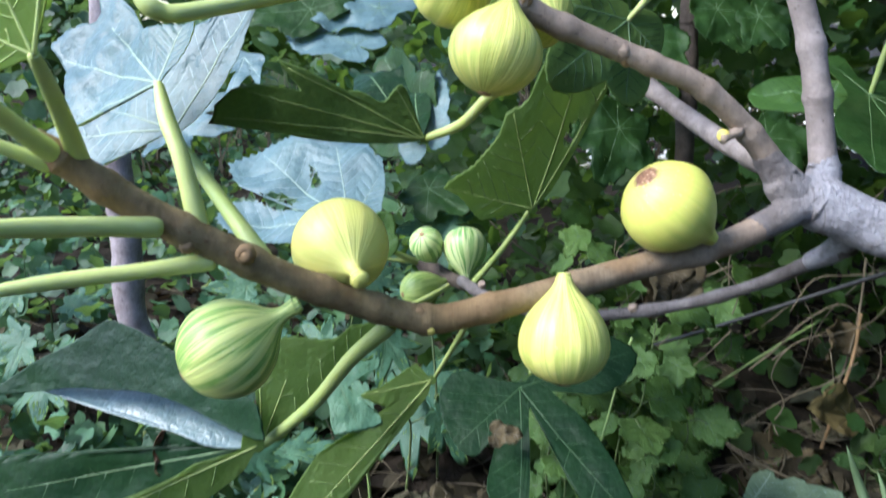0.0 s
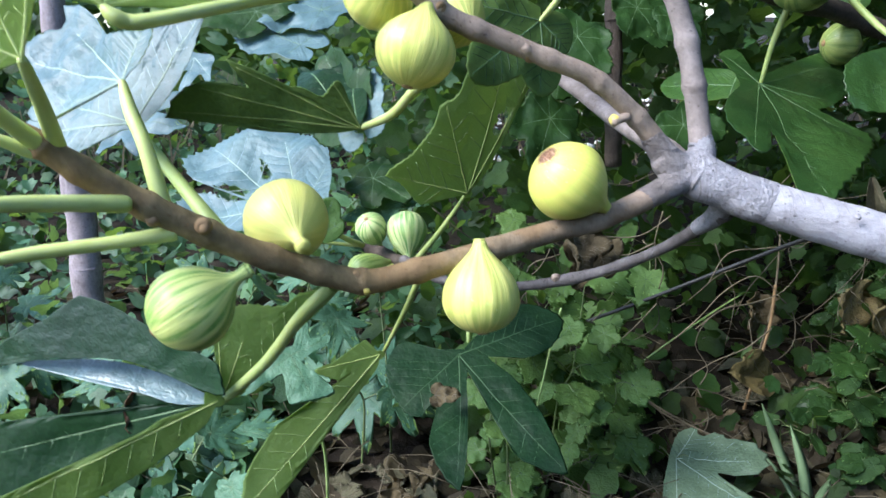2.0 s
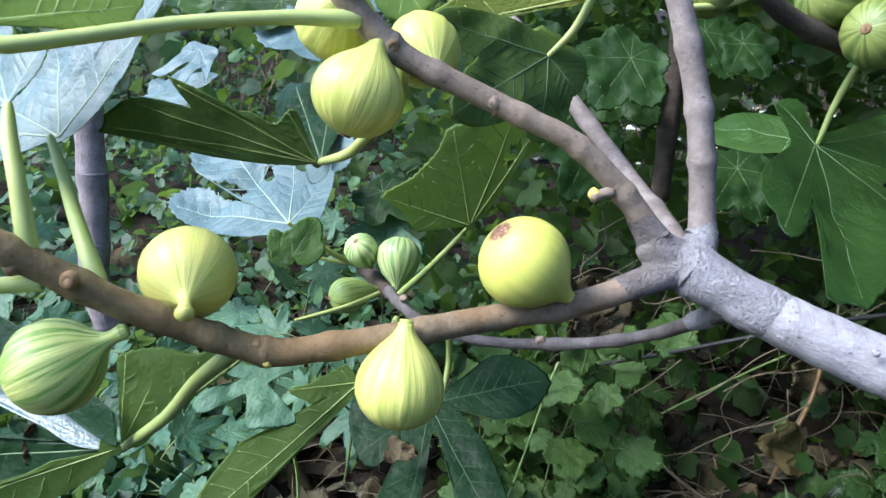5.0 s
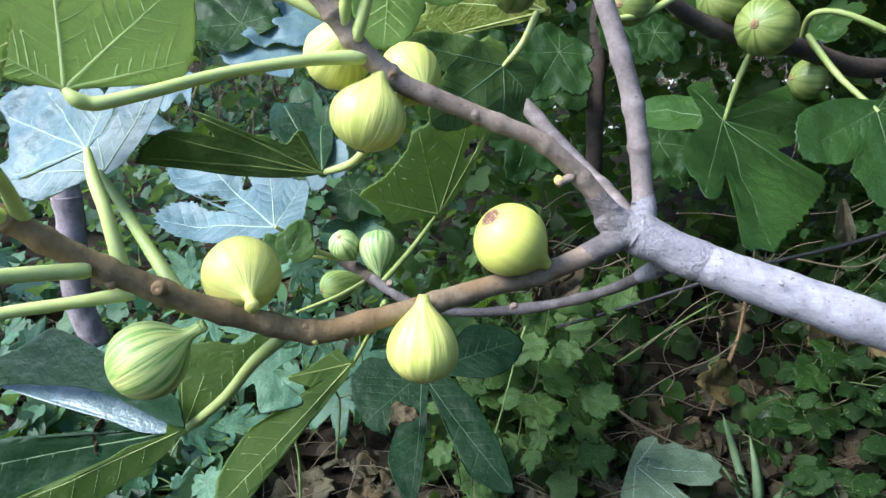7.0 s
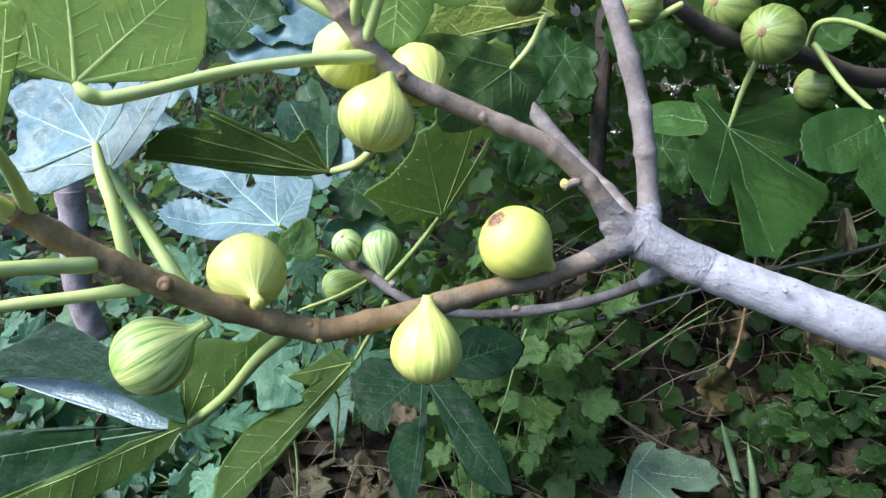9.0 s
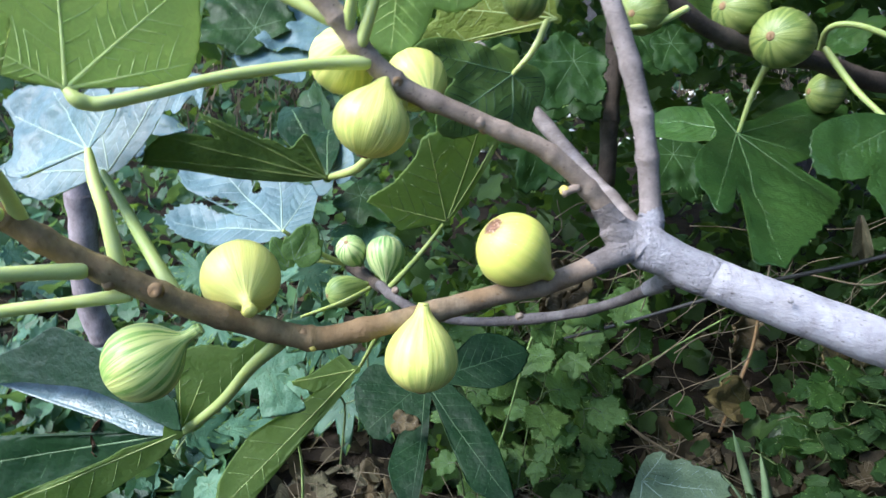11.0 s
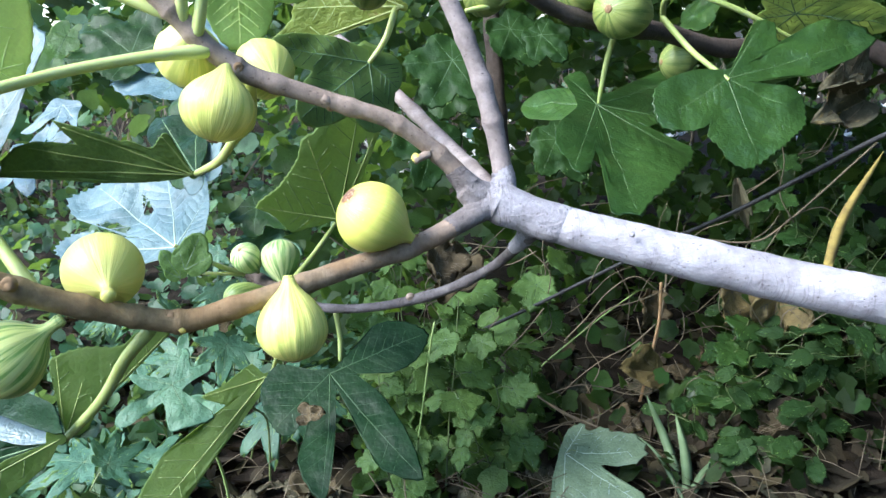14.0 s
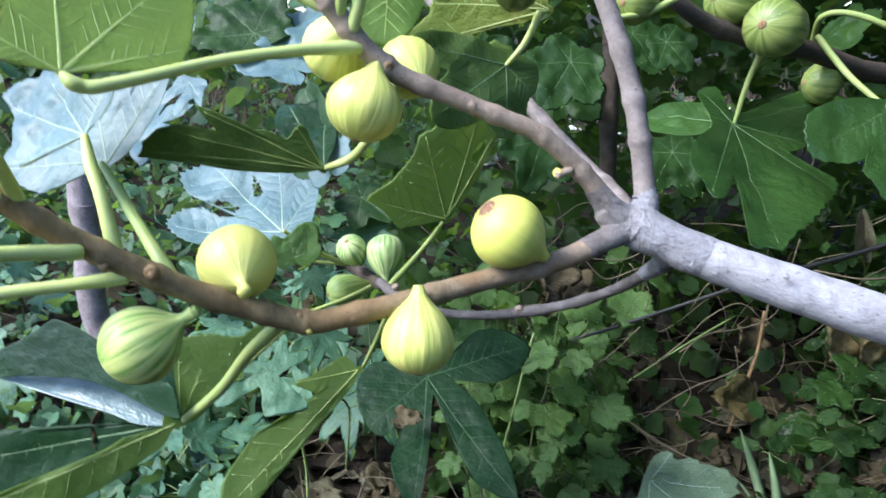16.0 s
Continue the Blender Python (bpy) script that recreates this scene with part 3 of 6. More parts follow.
def sprig(bm, at, direction, up, size, lobes, spokes=16, bend=0.2, mat=0, teeth=0.0):
    """One small leaf added to a mass of leaves."""
    y = Vector(direction).normalized()
    x = y.cross(Vector(up))
    x = x.normalized() if x.length > 1e-4 else y.orthogonal().normalized()
    z = x.cross(y)
    at = Vector(at)
    cen = bm.verts.new(at)
    mid, rim = [], []
    for j in range(spokes):
        th = -math.pi + 2 * math.pi * j / spokes
        r = lobe_reach(th, lobes)
        for k, lst in ((0.55, mid), (1.0, rim)):
            u, v = r * k * math.sin(th), r * k * math.cos(th)
            lst.append(bm.verts.new(at + size * (x * u + y * v + z * (abs(u) * bend - bend * v * abs(v)))))
    for j in range(spokes):
        a = (j + 1) % spokes
        bm.faces.new((cen, mid[j], mid[a])).material_index = mat
        bm.faces.new((mid[j], rim[j], rim[a], mid[a])).material_index = mat

# ---- ground ----
def ground_height(x, y):
    far = max(0.0, math.hypot(x, y - 1) - 3)
    return 0.02 * noise.noise(Vector((x * 2.2, y * 2.2, 0))) + 0.006 * noise.noise(Vector((x * 14, y * 14, 5))) + 0.02 * far * noise.noise(Vector((x * 0.1, y * 0.1, 3)))


bm = bmesh.new()
steps = 90
axis = [math.copysign(abs(k) ** 3 * 60 + abs(k) * 2.0, k) for k in (i / steps * 2 - 1 for i in range(steps + 1))]
grid = [[bm.verts.new((x, y + 1.0, ground_height(x, y + 1.0))) for x in axis] for y in axis]
for r0, r1 in zip(grid, grid[1:]):
    for i in range(steps):
        bm.faces.new((r0[i], r0[i + 1], r1[i + 1], r1[i]))
tagged(obj("ground", bm, SOIL), "dark soil strewn with dead leaves and twigs", "ground", kind="structure")

VINE = ((0, 1.0, 0.34), (62, 0.80, 0.32), (-62, 0.80, 0.32), (125, 0.55, 0.3), (-125, 0.55, 0.3))
OVAL = ((0, 1.0, 0.40), (90, 0.30, 0.3), (-90, 0.30, 0.3))
IVY = ((0, 1.0, 0.36), (58, 0.84, 0.33), (-58, 0.84, 0.33), (118, 0.6, 0.32), (-118, 0.6, 0.32), (155, 0.35, 0.2), (-155, 0.35, 0.2))
DEEP = ((0, 1.0, 0.17), (42, 0.92, 0.15), (-42, 0.92, 0.15), (88, 0.72, 0.14), (-88, 0.72, 0.14), (130, 0.4, 0.14), (-130, 0.4, 0.14))
SLIM = ((0, 1.0, 0.2), (90, 0.12, 0.1), (-90, 0.12, 0.1))


def leaf_mass(name, count, spot, sizes, kinds, mats, label, lean=(0, -0.35, 1.0), loose=0.7, seed=1, category="plants", hollow=False):
    """A mass of small leaves: spot(r) gives each one's place."""
    r = random.Random(seed)
    bm = bmesh.new()
    for _ in range(count):
        p = spot(r)
        # a dark hollow among the vines, where little grows
        if p[1] < 1.35 and ((p[0] - 0.52) / 0.26) ** 2 + ((p[2] - 0.15) / 0.19) ** 2 < 1 and r.random() < 0.62 and hollow:
            continue
        up = Vector(lean) + Vector((r.gauss(0, loose), r.gauss(0, loose), r.gauss(0, loose * 0.6)))
        a = r.uniform(0, 6.283)
        d = Vector((math.cos(a), math.sin(a), -r.uniform(0.0, 0.9)))
        sprig(bm, p, d, up, r.uniform(*sizes), r.choice(kinds), 15, r.uniform(0.05, 0.4), r.randrange(len(mats)))
    return tagged(obj(name, bm, mats), label, category, kind="stuff")


def low_left(r):
    y = 0.62 + 3.6 * r.random() ** 1.5
    x = r.uniform(-0.85 * y - 0.35, 0.02 * y + 0.10)
    if y < 0.95 and x > -0.16:
        x -= 0.35
    return (x, y, ground_height(x, y) + 0.01 + (0.06 + 0.02 * y) * r.random() ** 1.5)


def hedge_right(r):
    y = 1.05 + 1.35 * r.random() ** 1.2
    x = r.uniform(-0.02 - 0.12 * (y - 1), 1.05 * y + 0.4)
    return (x, y, r.uniform(0.01, 1.3 + 0.5 * noise.noise(Vector((x * 2.5, y * 2.5, 2)))))


def low_right(r):
    y = 0.66 + 0.85 * r.random()
    x = r.uniform(0.08, 0.95 * y + 0.25)
    return (x, y, ground_height(x, y) + 0.01 + 0.32 * r.random() ** 1.6 * min(1, (y - 0.6) * 2))


def hedge_left(r):
    y = 2.6 + 2.4 * r.random()
    x = r.uniform(-1.3 * y, 0.4)
    return (x, y, r.uniform(0.02, 1.25 + 0.7 * noise.noise(Vector((x * 1.1, y * 1.1, 4)))))


def backdrop_bushes(r):
    x, y = r.uniform(-9, 7), 6.0 + 2.5 * r.random()
    return (x, y, r.uniform(0.02, 2.8 + 1.4 * noise.noise(Vector((x * 0.6, y * 0.6, 6)))))


def overhead(r):
    x = r.uniform(0.15, 3.2)
    y = r.uniform(0.7 - 0.6 * min(x, 1.0), 3.2)
    return (x, y, r.uniform(1.1, 1.9) + 0.25 * noise.noise(Vector((x * 1.5, y * 1.5, 9))) * (1 if x > 0.6 else 0))


leaf_mass("ground_cover", 6000, low_left, (0.014, 0.040), (VINE, OVAL, VINE, FIVE), [GROUND_LEAF], "pale green low-growing plants covering the soil", seed=2)
def all_round(r):
    q, a = 0.4 + 5.5 * r.random() ** 0.7, r.uniform(0, 6.283)
    x, y = q * math.cos(a), q * math.sin(a)
    if 0.45 < y < 1.6 and -0.9 < x < 1.4:
        y -= 2.5
    return (x, y, ground_height(x, y) + 0.01 + 0.08 * r.random())


leaf_mass("wild_herbs", 5200, all_round, (0.03, 0.075), (VINE, OVAL, OVAL), [GROUND_LEAF, HEDGE_LEAF], "patchy low herbs spreading over the garden soil", seed=17)
leaf_mass("hedge", 6800, hedge_right, (0.018, 0.046), (VINE, OVAL, VINE, THREE), [HEDGE_LEAF], "dense dark green vines tangled behind the fig tree", seed=3, hollow=True)
leaf_mass("trailing_vines", 1300, low_right, (0.014, 0.034), (VINE, OVAL, VINE), [HEDGE_LEAF], "low green vines trailing over the soil", seed=8, hollow=True)
leaf_mass("far_hedge", 3600, hedge_left, (0.035, 0.09), (VINE, OVAL, THREE, SLIM), [HEDGE_LEAF, GROUND_LEAF, GROUND_LEAF], "green bushes beyond the low plants", seed=4)
leaf_mass("tall_bushes", 3000, backdrop_bushes, (0.15, 0.32), (VINE, OVAL, THREE), [HEDGE_LEAF], "tall green bushes closing the view", seed=9)
def overhang(r):
    return (r.uniform(-0.95, -0.1), r.uniform(0.88, 1.6), r.uniform(1.25, 1.8))


# out-of-view leaves, added where sun rays would reach the vines
leaf_mass("overhanging_leaves", 150, overhang, (0.07, 0.13), (FIVE, THREE), [HEDGE_LEAF], "unseen leaves added to keep sun off the vines", seed=16, loose=0.4)
# unseen boughs overhead, added to hold sun and sky off the vines
leaf_mass("canopy", 7000, overhead, (0.07, 0.13), (FIVE, THREE), [HEDGE_LEAF], "leafy boughs added out of view to shade the vines", seed=5, loose=0.5)


def beside(r):
    while True:
        x, y = r.uniform(0.95, 2.8), r.uniform(-1.4, 0.9)
        h = 2.0 + 0.9 * noise.noise(Vector((x * 1.6, y * 1.6, 8)))
        if ((x - 1.95) / 1.0) ** 2 + ((y + 0.2) / 1.15) ** 2 < 1 + 0.5 * noise.noise(Vector((x * 2, y * 2, 1))):
            return (x, y, r.uniform(0.03, h))


# leaf mass added outside the view, blocking sky light from the right
leaf_mass("thicket", 2600, beside, (0.06, 0.12), (VINE, OVAL, THREE), [HEDGE_LEAF], "out-of-view thicket added to block sky from the right", seed=14)


def behind(r):
    a = r.uniform(math.pi * 1.22, math.pi * 2.2)
    q = r.uniform(3.0, 4.6)
    q += 0.8 * noise.noise(Vector((a * 2.2, 0, 3)))
    return (q * math.cos(a), q * math.sin(a), r.uniform(0.02, 1.6 + 1.1 * noise.noise(Vector((a * 3.0, q, 7)))))


# bushes added behind the camera, cutting horizon light on surfaces facing it
leaf_mass("garden_bushes", 4500, behind, (0.14, 0.28), (VINE, OVAL, THREE), [HEDGE_LEAF], "unseen bushes added behind the view to dim the low sky", seed=15)


def litter_spot(r):
    y = 0.5 + 1.1 * r.random() ** 1.3
    x = r.uniform(-0.8 * y, 0.95 * y + 0.2)
    if 0.3 < x < 0.75 and y > 0.84 and r.random() < 0.65:
        y -= 0.3
    return (x, y, ground_height(x, y) + 0.004 + 0.02 * r.random())


leaf_mass("leaf_litter", 1700, litter_spot, (0.018, 0.055), (VINE, OVAL, SLIM, OVAL), [DRY_MANY], "brown dead leaves lying on the soil", (0, 0, 1), 0.5, 6, "dead leaves")

r6 = random.Random(11)
bm = bmesh.new()
for _ in range(520):
    x, y, z = litter_spot(r6)
    a, ln = r6.uniform(0, 6.283), r6.uniform(0.04, 0.16)
    e = Vector((x + ln * math.cos(a), y + ln * math.sin(a), z + r6.uniform(0, 0.05)))
    s = Vector((x, y, z))
    tube(bm, [s, (s + e) / 2 + Vector((0, 0, r6.uniform(-0.005, 0.02))), e], [0.0005, 0.0007, 0.0004], 4, 3)
tagged(obj("dry_straw", bm, STRAW), "thin dry stems and grass scattered over the soil", "straw", kind="stuff")

# a brighter clearing behind the vines, seen through their gaps
bm = bmesh.new()
for _ in range(900):
    x, y = r6.uniform(-2.0, 5.0), r6.uniform(2.7, 6.0)
    h = r6.uniform(0.1, 0.4)
    b0 = Vector((x, y, ground_height(x, y)))
    tip = b0 + Vector((r6.gauss(0, 0.1), r6.gauss(0, 0.1), h))
    w = Vector((0.006, 0, 0))
    v = [bm.verts.new(q) for q in (b0 - w, b0 + w, tip)]
    bm.faces.new(v)
tagged(obj("pale_grass", bm, STRAW), "tall dry grass in the open beyond the vines", "grass", kind="stuff")

# pale lumps added beyond the vines, for glints of light in their gaps
GLINT_PALE = plain_mat("glint_pale", (0.62, 0.60, 0.54), (0.82, 0.80, 0.74), 25, 0.8)
bm = bmesh.new()
for _ in range(330):
    x, y, q = r6.uniform(0.2, 3.4), r6.uniform(3.0, 5.4), r6.uniform(0.015, 0.045)
    ball = bmesh.ops.create_icosphere(bm, subdivisions=1, radius=q, matrix=Matrix.Translation((x, y, ground_height(x, y) + q * 0.2)) @ Matrix.Diagonal((1, r6.uniform(0.7, 1.2), 0.6, 1)))
    for v in ball["verts"]:
        v.co += Vector((r6.gauss(0, q * 0.12), r6.gauss(0, q * 0.12), r6.gauss(0, q * 0.08)))
tagged(obj("pale_stones", bm, GLINT_PALE), "pale lumps added for bright glints through the vines", "stones", kind="stuff")

# dead tendrils tangled under the limb
bm = bmesh.new()
for _ in range(60):
    x, y, z = r6.uniform(0.25, 0.95), r6.uniform(0.8, 1.15), r6.uniform(0.02, 0.40)
    q, a = [Vector((x, y, z))], r6.uniform(0, 6.283)
    for k in range(4):
        a += r6.gauss(0, 0.7)
        q.append(q[-1] + Vector((0.05 * math.cos(a), -0.01 + 0.02 * r6.random(), 0.05 * math.sin(a))))
        q[-1].z = max(q[-1].z, 0.015)
    tube(bm, q, [0.0011, 0.001, 0.0009, 0.0008, 0.0005], 4, 4)
tagged(obj("dry_tendrils", bm, STRAW), "thin dead tendrils tangled among the vines", "tendrils", kind="stuff")

# ---- the fig tree ----
tree = tagged(new("fig_tree"), "fig tree with pale grey limbs and large lobed leaves", "tree")
tree.location = (1.05, 0.30, 0.0)


def on_tree(ob):
    ob.parent = tree
    ob.matrix_parent_inverse = Matrix.Translation(tree.location).inverted()
    return ob


def bough(name, pts, radii, mat, label="", **kw):
    return on_tree(stem(name, pts, radii, mat, None, label, **kw))


bough("limb", [(1.05, 0.30, -0.03), (1.03, 0.30, 0.18), (0.92, 0.30, 0.30), (0.74, 0.307, 0.368), (0.60, 0.315, 0.412), (0.4904, 0.3250, 0.4413), (0.4253, 0.3420, 0.4571), (0.3459, 0.3620, 0.4790), (0.2671, 0.3880, 0.5009), (0.2230, 0.4050, 0.5167), (0.2116, 0.4090, 0.5212)],
      [0.045, 0.036, 0.026, 0.0205, 0.0185, 0.0175, 0.0168, 0.0160, 0.0147, 0.0120, 0.006], BARK_PALE, "thick pale grey limb", seg=26, per=16, rough=0.03, nodes=(0.52, 0.56, 0.62, 0.668, 0.688, 0.728, 0.76, 0.784, 0.824, 0.864, 0.888, 0.936), swell=0.035)
bough("branch", [(0.2246, 0.4100, 0.5192), (0.2034, 0.3980, 0.5129), (0.1594, 0.3860, 0.4965), (0.1064, 0.3720, 0.4874), (0.0634, 0.3570, 0.4806), (0.0263, 0.3440, 0.4758), (-0.0026, 0.3370, 0.4719), (-0.0233, 0.3320, 0.4772), (-0.0489, 0.3230, 0.4897), (-0.0752, 0.3120, 0.5046),
                 (-0.1024, 0.3020, 0.5233), (-0.1277, 0.2930, 0.5415), (-0.1489, 0.2840, 0.5612), (-0.1571, 0.2800, 0.5704), (-0.1620, 0.2770, 0.5782)],
      [0.0106, 0.0083, 0.0074, 0.0074, 0.0074, 0.0074, 0.0077, 0.0074, 0.0074, 0.0074, 0.0074, 0.0072, 0.0066, 0.0061, 0.0028], BARK_BROWN, "brown fruiting branch", seg=18, per=9, rough=0.04,
      nodes=(0.16, 0.27, 0.36, 0.45, 0.53, 0.60, 0.68, 0.75, 0.83, 0.9), seed=3)
bough("branch", [(0.2233, 0.4120, 0.5164), (0.2047, 0.4090, 0.5280), (0.1863, 0.4090, 0.5502), (0.1662, 0.4070, 0.5697), (0.1429, 0.4050, 0.5869), (0.1167, 0.4030, 0.5974), (0.0853, 0.4010, 0.6099), (0.0549, 0.3970, 0.6218), (0.0401, 0.3940, 0.6310), (0.0260, 0.3900, 0.6435),
                 (0.0124, 0.3870, 0.6606), (0.0010, 0.3840, 0.6755), (-0.0136, 0.3820, 0.6899)],
      [0.0101, 0.0088, 0.0072, 0.0066, 0.0064, 0.0062, 0.0064, 0.0067, 0.0072, 0.0069, 0.0069, 0.0067, 0.0059], BARK_MID, "grey-brown branch bearing three figs", seg=18, per=9, rough=0.035,
      nodes=(0.2, 0.31, 0.42, 0.55, 0.66, 0.8, 0.88), seed=7)
bough("branch", [(0.2275, 0.4120, 0.5165), (0.2299, 0.4160, 0.5327), (0.2274, 0.4220, 0.5568), (0.2237, 0.4260, 0.5790), (0.2167, 0.4300, 0.6089), (0.2061, 0.4360, 0.6418), (0.1933, 0.4420, 0.6740), (0.1805, 0.4500, 0.7039)],
      [0.0110, 0.0086, 0.0077, 0.0077, 0.0074, 0.0072, 0.0069, 0.0062], BARK_GREY, "upright grey branch", seg=16, per=9, rough=0.03, nodes=(0.42, 0.56, 0.71), seed=9)
bough("branch", [(0.2233, 0.4200, 0.5175), (0.2147, 0.4500, 0.5302), (0.2092, 0.5200, 0.5351), (0.1927, 0.5900, 0.5528), (0.1691, 0.6500, 0.5773), (0.1369, 0.7000, 0.6130), (0.0951, 0.7600, 0.6522), (0.0490, 0.8000, 0.6952)],
      [0.0100, 0.0084, 0.0076, 0.0073, 0.0070, 0.0065, 0.006, 0.0055], BARK_GREY, "grey branch running away behind", seg=14, per=7, rough=0.08, nodes=(0.2, 0.5), seed=11)
bough("twig", [(0.2490, 0.4100, 0.4898), (0.2439, 0.4300, 0.4740), (0.2303, 0.4700, 0.4423), (0.2015, 0.5100, 0.4113), (0.1647, 0.5400, 0.3897), (0.1272, 0.5480, 0.3823), (0.0941, 0.5550, 0.3801), (0.0630, 0.5700, 0.3801), (0.0359, 0.6000, 0.3816), (0.0173, 0.6300, 0.3836)],
      [0.0078, 0.0054, 0.0047, 0.0047, 0.0050, 0.0045, 0.0044, 0.0045, 0.0050, 0.0056], BARK_TWIG, "thin grey twig ending in young figs", seg=12, per=7, rough=0.10, nodes=(0.3, 0.42, 0.72, 0.83, 0.92), seed=13)
bough("twig", [(0.0220, 0.6300, 0.3789), (0.0096, 0.6550, 0.3750), (-0.0056, 0.6900, 0.3710), (-0.0226, 0.7100, 0.3715), (-0.0337, 0.7200, 0.3734)], [0.0061, 0.0068, 0.0070, 0.0062, 0.003], BARK_DARK, "rough dark brown shoot tip", seg=12, per=7, rough=0.35, nodes=(0.25, 0.5, 0.75), seed=17)
bough("branch", [(0.2532, 0.6000, 0.7106), (0.3022, 0.6100, 0.6752), (0.3447, 0.6300, 0.6552), (0.3945, 0.6500, 0.6419), (0.4814, 0.6900, 0.6287), (0.5915, 0.7400, 0.6035), (0.80, 0.80, 0.60), (1.0, 0.70, 0.45), (1.05, 0.34, 0.10)],
      [0.006, 0.0075, 0.0085, 0.009, 0.0105, 0.0115, 0.014, 0.02, 0.03], BARK_DARK, "dark branch carrying green figs", seg=12, per=8, rough=0.12, nodes=(0.28, 0.45), seed=15)

burl = bmesh.new()
for pts, radii in (([(0.2832, 0.3830, 0.4963), (0.2631, 0.3895, 0.5022), (0.2434, 0.3980, 0.5094), (0.2331, 0.4010, 0.5131), (0.2230, 0.4050, 0.5167), (0.2087, 0.4100, 0.5221)], [0.0120, 0.0156, 0.0154, 0.0156, 0.0158, 0.011]),
                   ([(0.2286, 0.4100, 0.5206), (0.2034, 0.3980, 0.5129), (0.1803, 0.3920, 0.5039)], [0.0120, 0.0092, 0.0077]), ([(0.2275, 0.4120, 0.5173), (0.2047, 0.4090, 0.5280), (0.1886, 0.4090, 0.5469)], [0.0125, 0.0105, 0.0076]),
                   ([(0.2252, 0.4120, 0.5186), (0.2299, 0.4160, 0.5327), (0.2287, 0.4200, 0.5467)], [0.0130, 0.0098, 0.0080]), ([(0.2463, 0.4050, 0.4991), (0.2466, 0.4200, 0.4825), (0.2420, 0.4370, 0.4690)], [0.0100, 0.0075, 0.0060]),
                   ([(0.2251, 0.4120, 0.5199), (0.2043, 0.4060, 0.5245), (0.1938, 0.4040, 0.5306)], [0.012, 0.0105, 0.0070])):
    tube(burl, pts, radii, 20, 10, rough=0.12, seed=21)
fork = on_tree(obj("burl", burl, BARK_FORK, None, "knobbly swollen fork"))
weld = fork.modifiers.new("weld", "REMESH")
weld.mode, weld.voxel_size, weld.use_smooth_shade = "VOXEL", 0.0011, True
even = fork.modifiers.new("even", "SMOOTH")
even.factor, even.iterations = 0.5, 7


def collar(at, along, r):
    """A wrinkle of bark round the foot of a branch."""
    at, along = Vector(at), Vector(along).normalized()
    u = along.orthogonal().normalized()
    w = along.cross(u)
    bm = bmesh.new()
    q = [at + (u * math.cos(k * 0.449) + w * math.sin(k * 0.449)) * r * (1 + 0.05 * math.sin(k * 2.3 + r * 900)) + along * 0.0012 * math.sin(k * 1.7 + r * 500) for k in range(15)]
    tube(bm, q, [0.0009 + 0.0004 * math.sin(k * 1.3) for k in range(15)], 6, 3, rough=0.5)
    return on_tree(obj("bark_wrinkle", bm, BARK_FORK))


for foot, end, r, count in (((0.2034, 0.3980, 0.5129), (0.1803, 0.3920, 0.5039), 0.0080, 1), ((0.2047, 0.4090, 0.5280), (0.1886, 0.4090, 0.5469), 0.0091, 2), ((0.2299, 0.4160, 0.5327), (0.2287, 0.4200, 0.5467), 0.0086, 2), ((0.2209, 0.4050, 0.5178), (0.2395, 0.4000, 0.5110), 0.0147, 1)):
    for k in range(count):
        way = Vector(end) - Vector(foot)
        collar(Vector(foot) + way * (0.05 + 0.26 * k), way, r * (1 - 0.035 * k))


def knob(at, r, mat, out, name="bud_scar"):
    """A ring-shaped scar where a leaf once grew."""
    bm = bmesh.new()
    out = Vector(out).normalized()
    r *= 0.8
    at = Vector(at) - out * r * 0.55
    tube(bm, [at - out * r * 0.9, at - out * r * 0.1, at + out * r * 0.28, at + out * r * 0.30, at + out * r * 0.18], [r * 1.3, r * 1.15, r * 0.85, r * 0.6, r * 0.2], 14, 3, rough=0.3)
    return on_tree(obj(name, bm, mat))


for spot, r, mat, out in (((0.0969, 0.3970, 0.6007), 0.0048, BARK_MID, (-0.3, -0.6, -0.6)), ((0.1027, 0.3980, 0.5980), 0.0036, ENDWOOD, (0.1, -0.8, -0.5)),
                          ((0.2725, 0.3710, 0.4986), 0.0068, BARK_PALE, (0, -0.9, 0.35)), ((0.2207, 0.4180, 0.5812), 0.0042, BARK_GREY, (-0.2, -0.9, 0.2)), ((0.2038, 0.4300, 0.6447), 0.0042, BARK_GREY, (-0.2, -0.9, 0.2)),
                          ((-0.0886, 0.2940, 0.5215), 0.0042, ENDWOOD, (0, -1, 0.2)), ((-0.0125, 0.3280, 0.4775), 0.0038, ENDWOOD, (0, -1, 0)), ((0.1562, 0.3810, 0.5025), 0.0045, ENDWOOD, (0.2, -0.7, 0.6)),
                          ((0.0443, 0.3860, 0.6298), 0.0045, ENDWOOD, (0.3, -0.8, -0.2)), ((-0.1126, 0.2900, 0.5283), 0.0036, ENDWOOD, (0, -0.8, 0.6)), ((-0.0663, 0.3100, 0.5025), 0.0036, ENDWOOD, (0, -0.9, 0.3)),
                          ((0.1697, 0.4020, 0.5627), 0.0048, BARK_MID, (-0.6, -0.6, -0.2)), ((0.3105, 0.3520, 0.5010), 0.0022, BARK_PALE, (0, -0.7, 0.7)),
                          ((0.1587, 0.5360, 0.3915), 0.0042, BARK_MID, (0, -0.9, -0.3)), ((0.0361, 0.5980, 0.3933), 0.004, BARK_MID, (0, -0.6, 0.6))):
    knob(spot, r, mat, out)
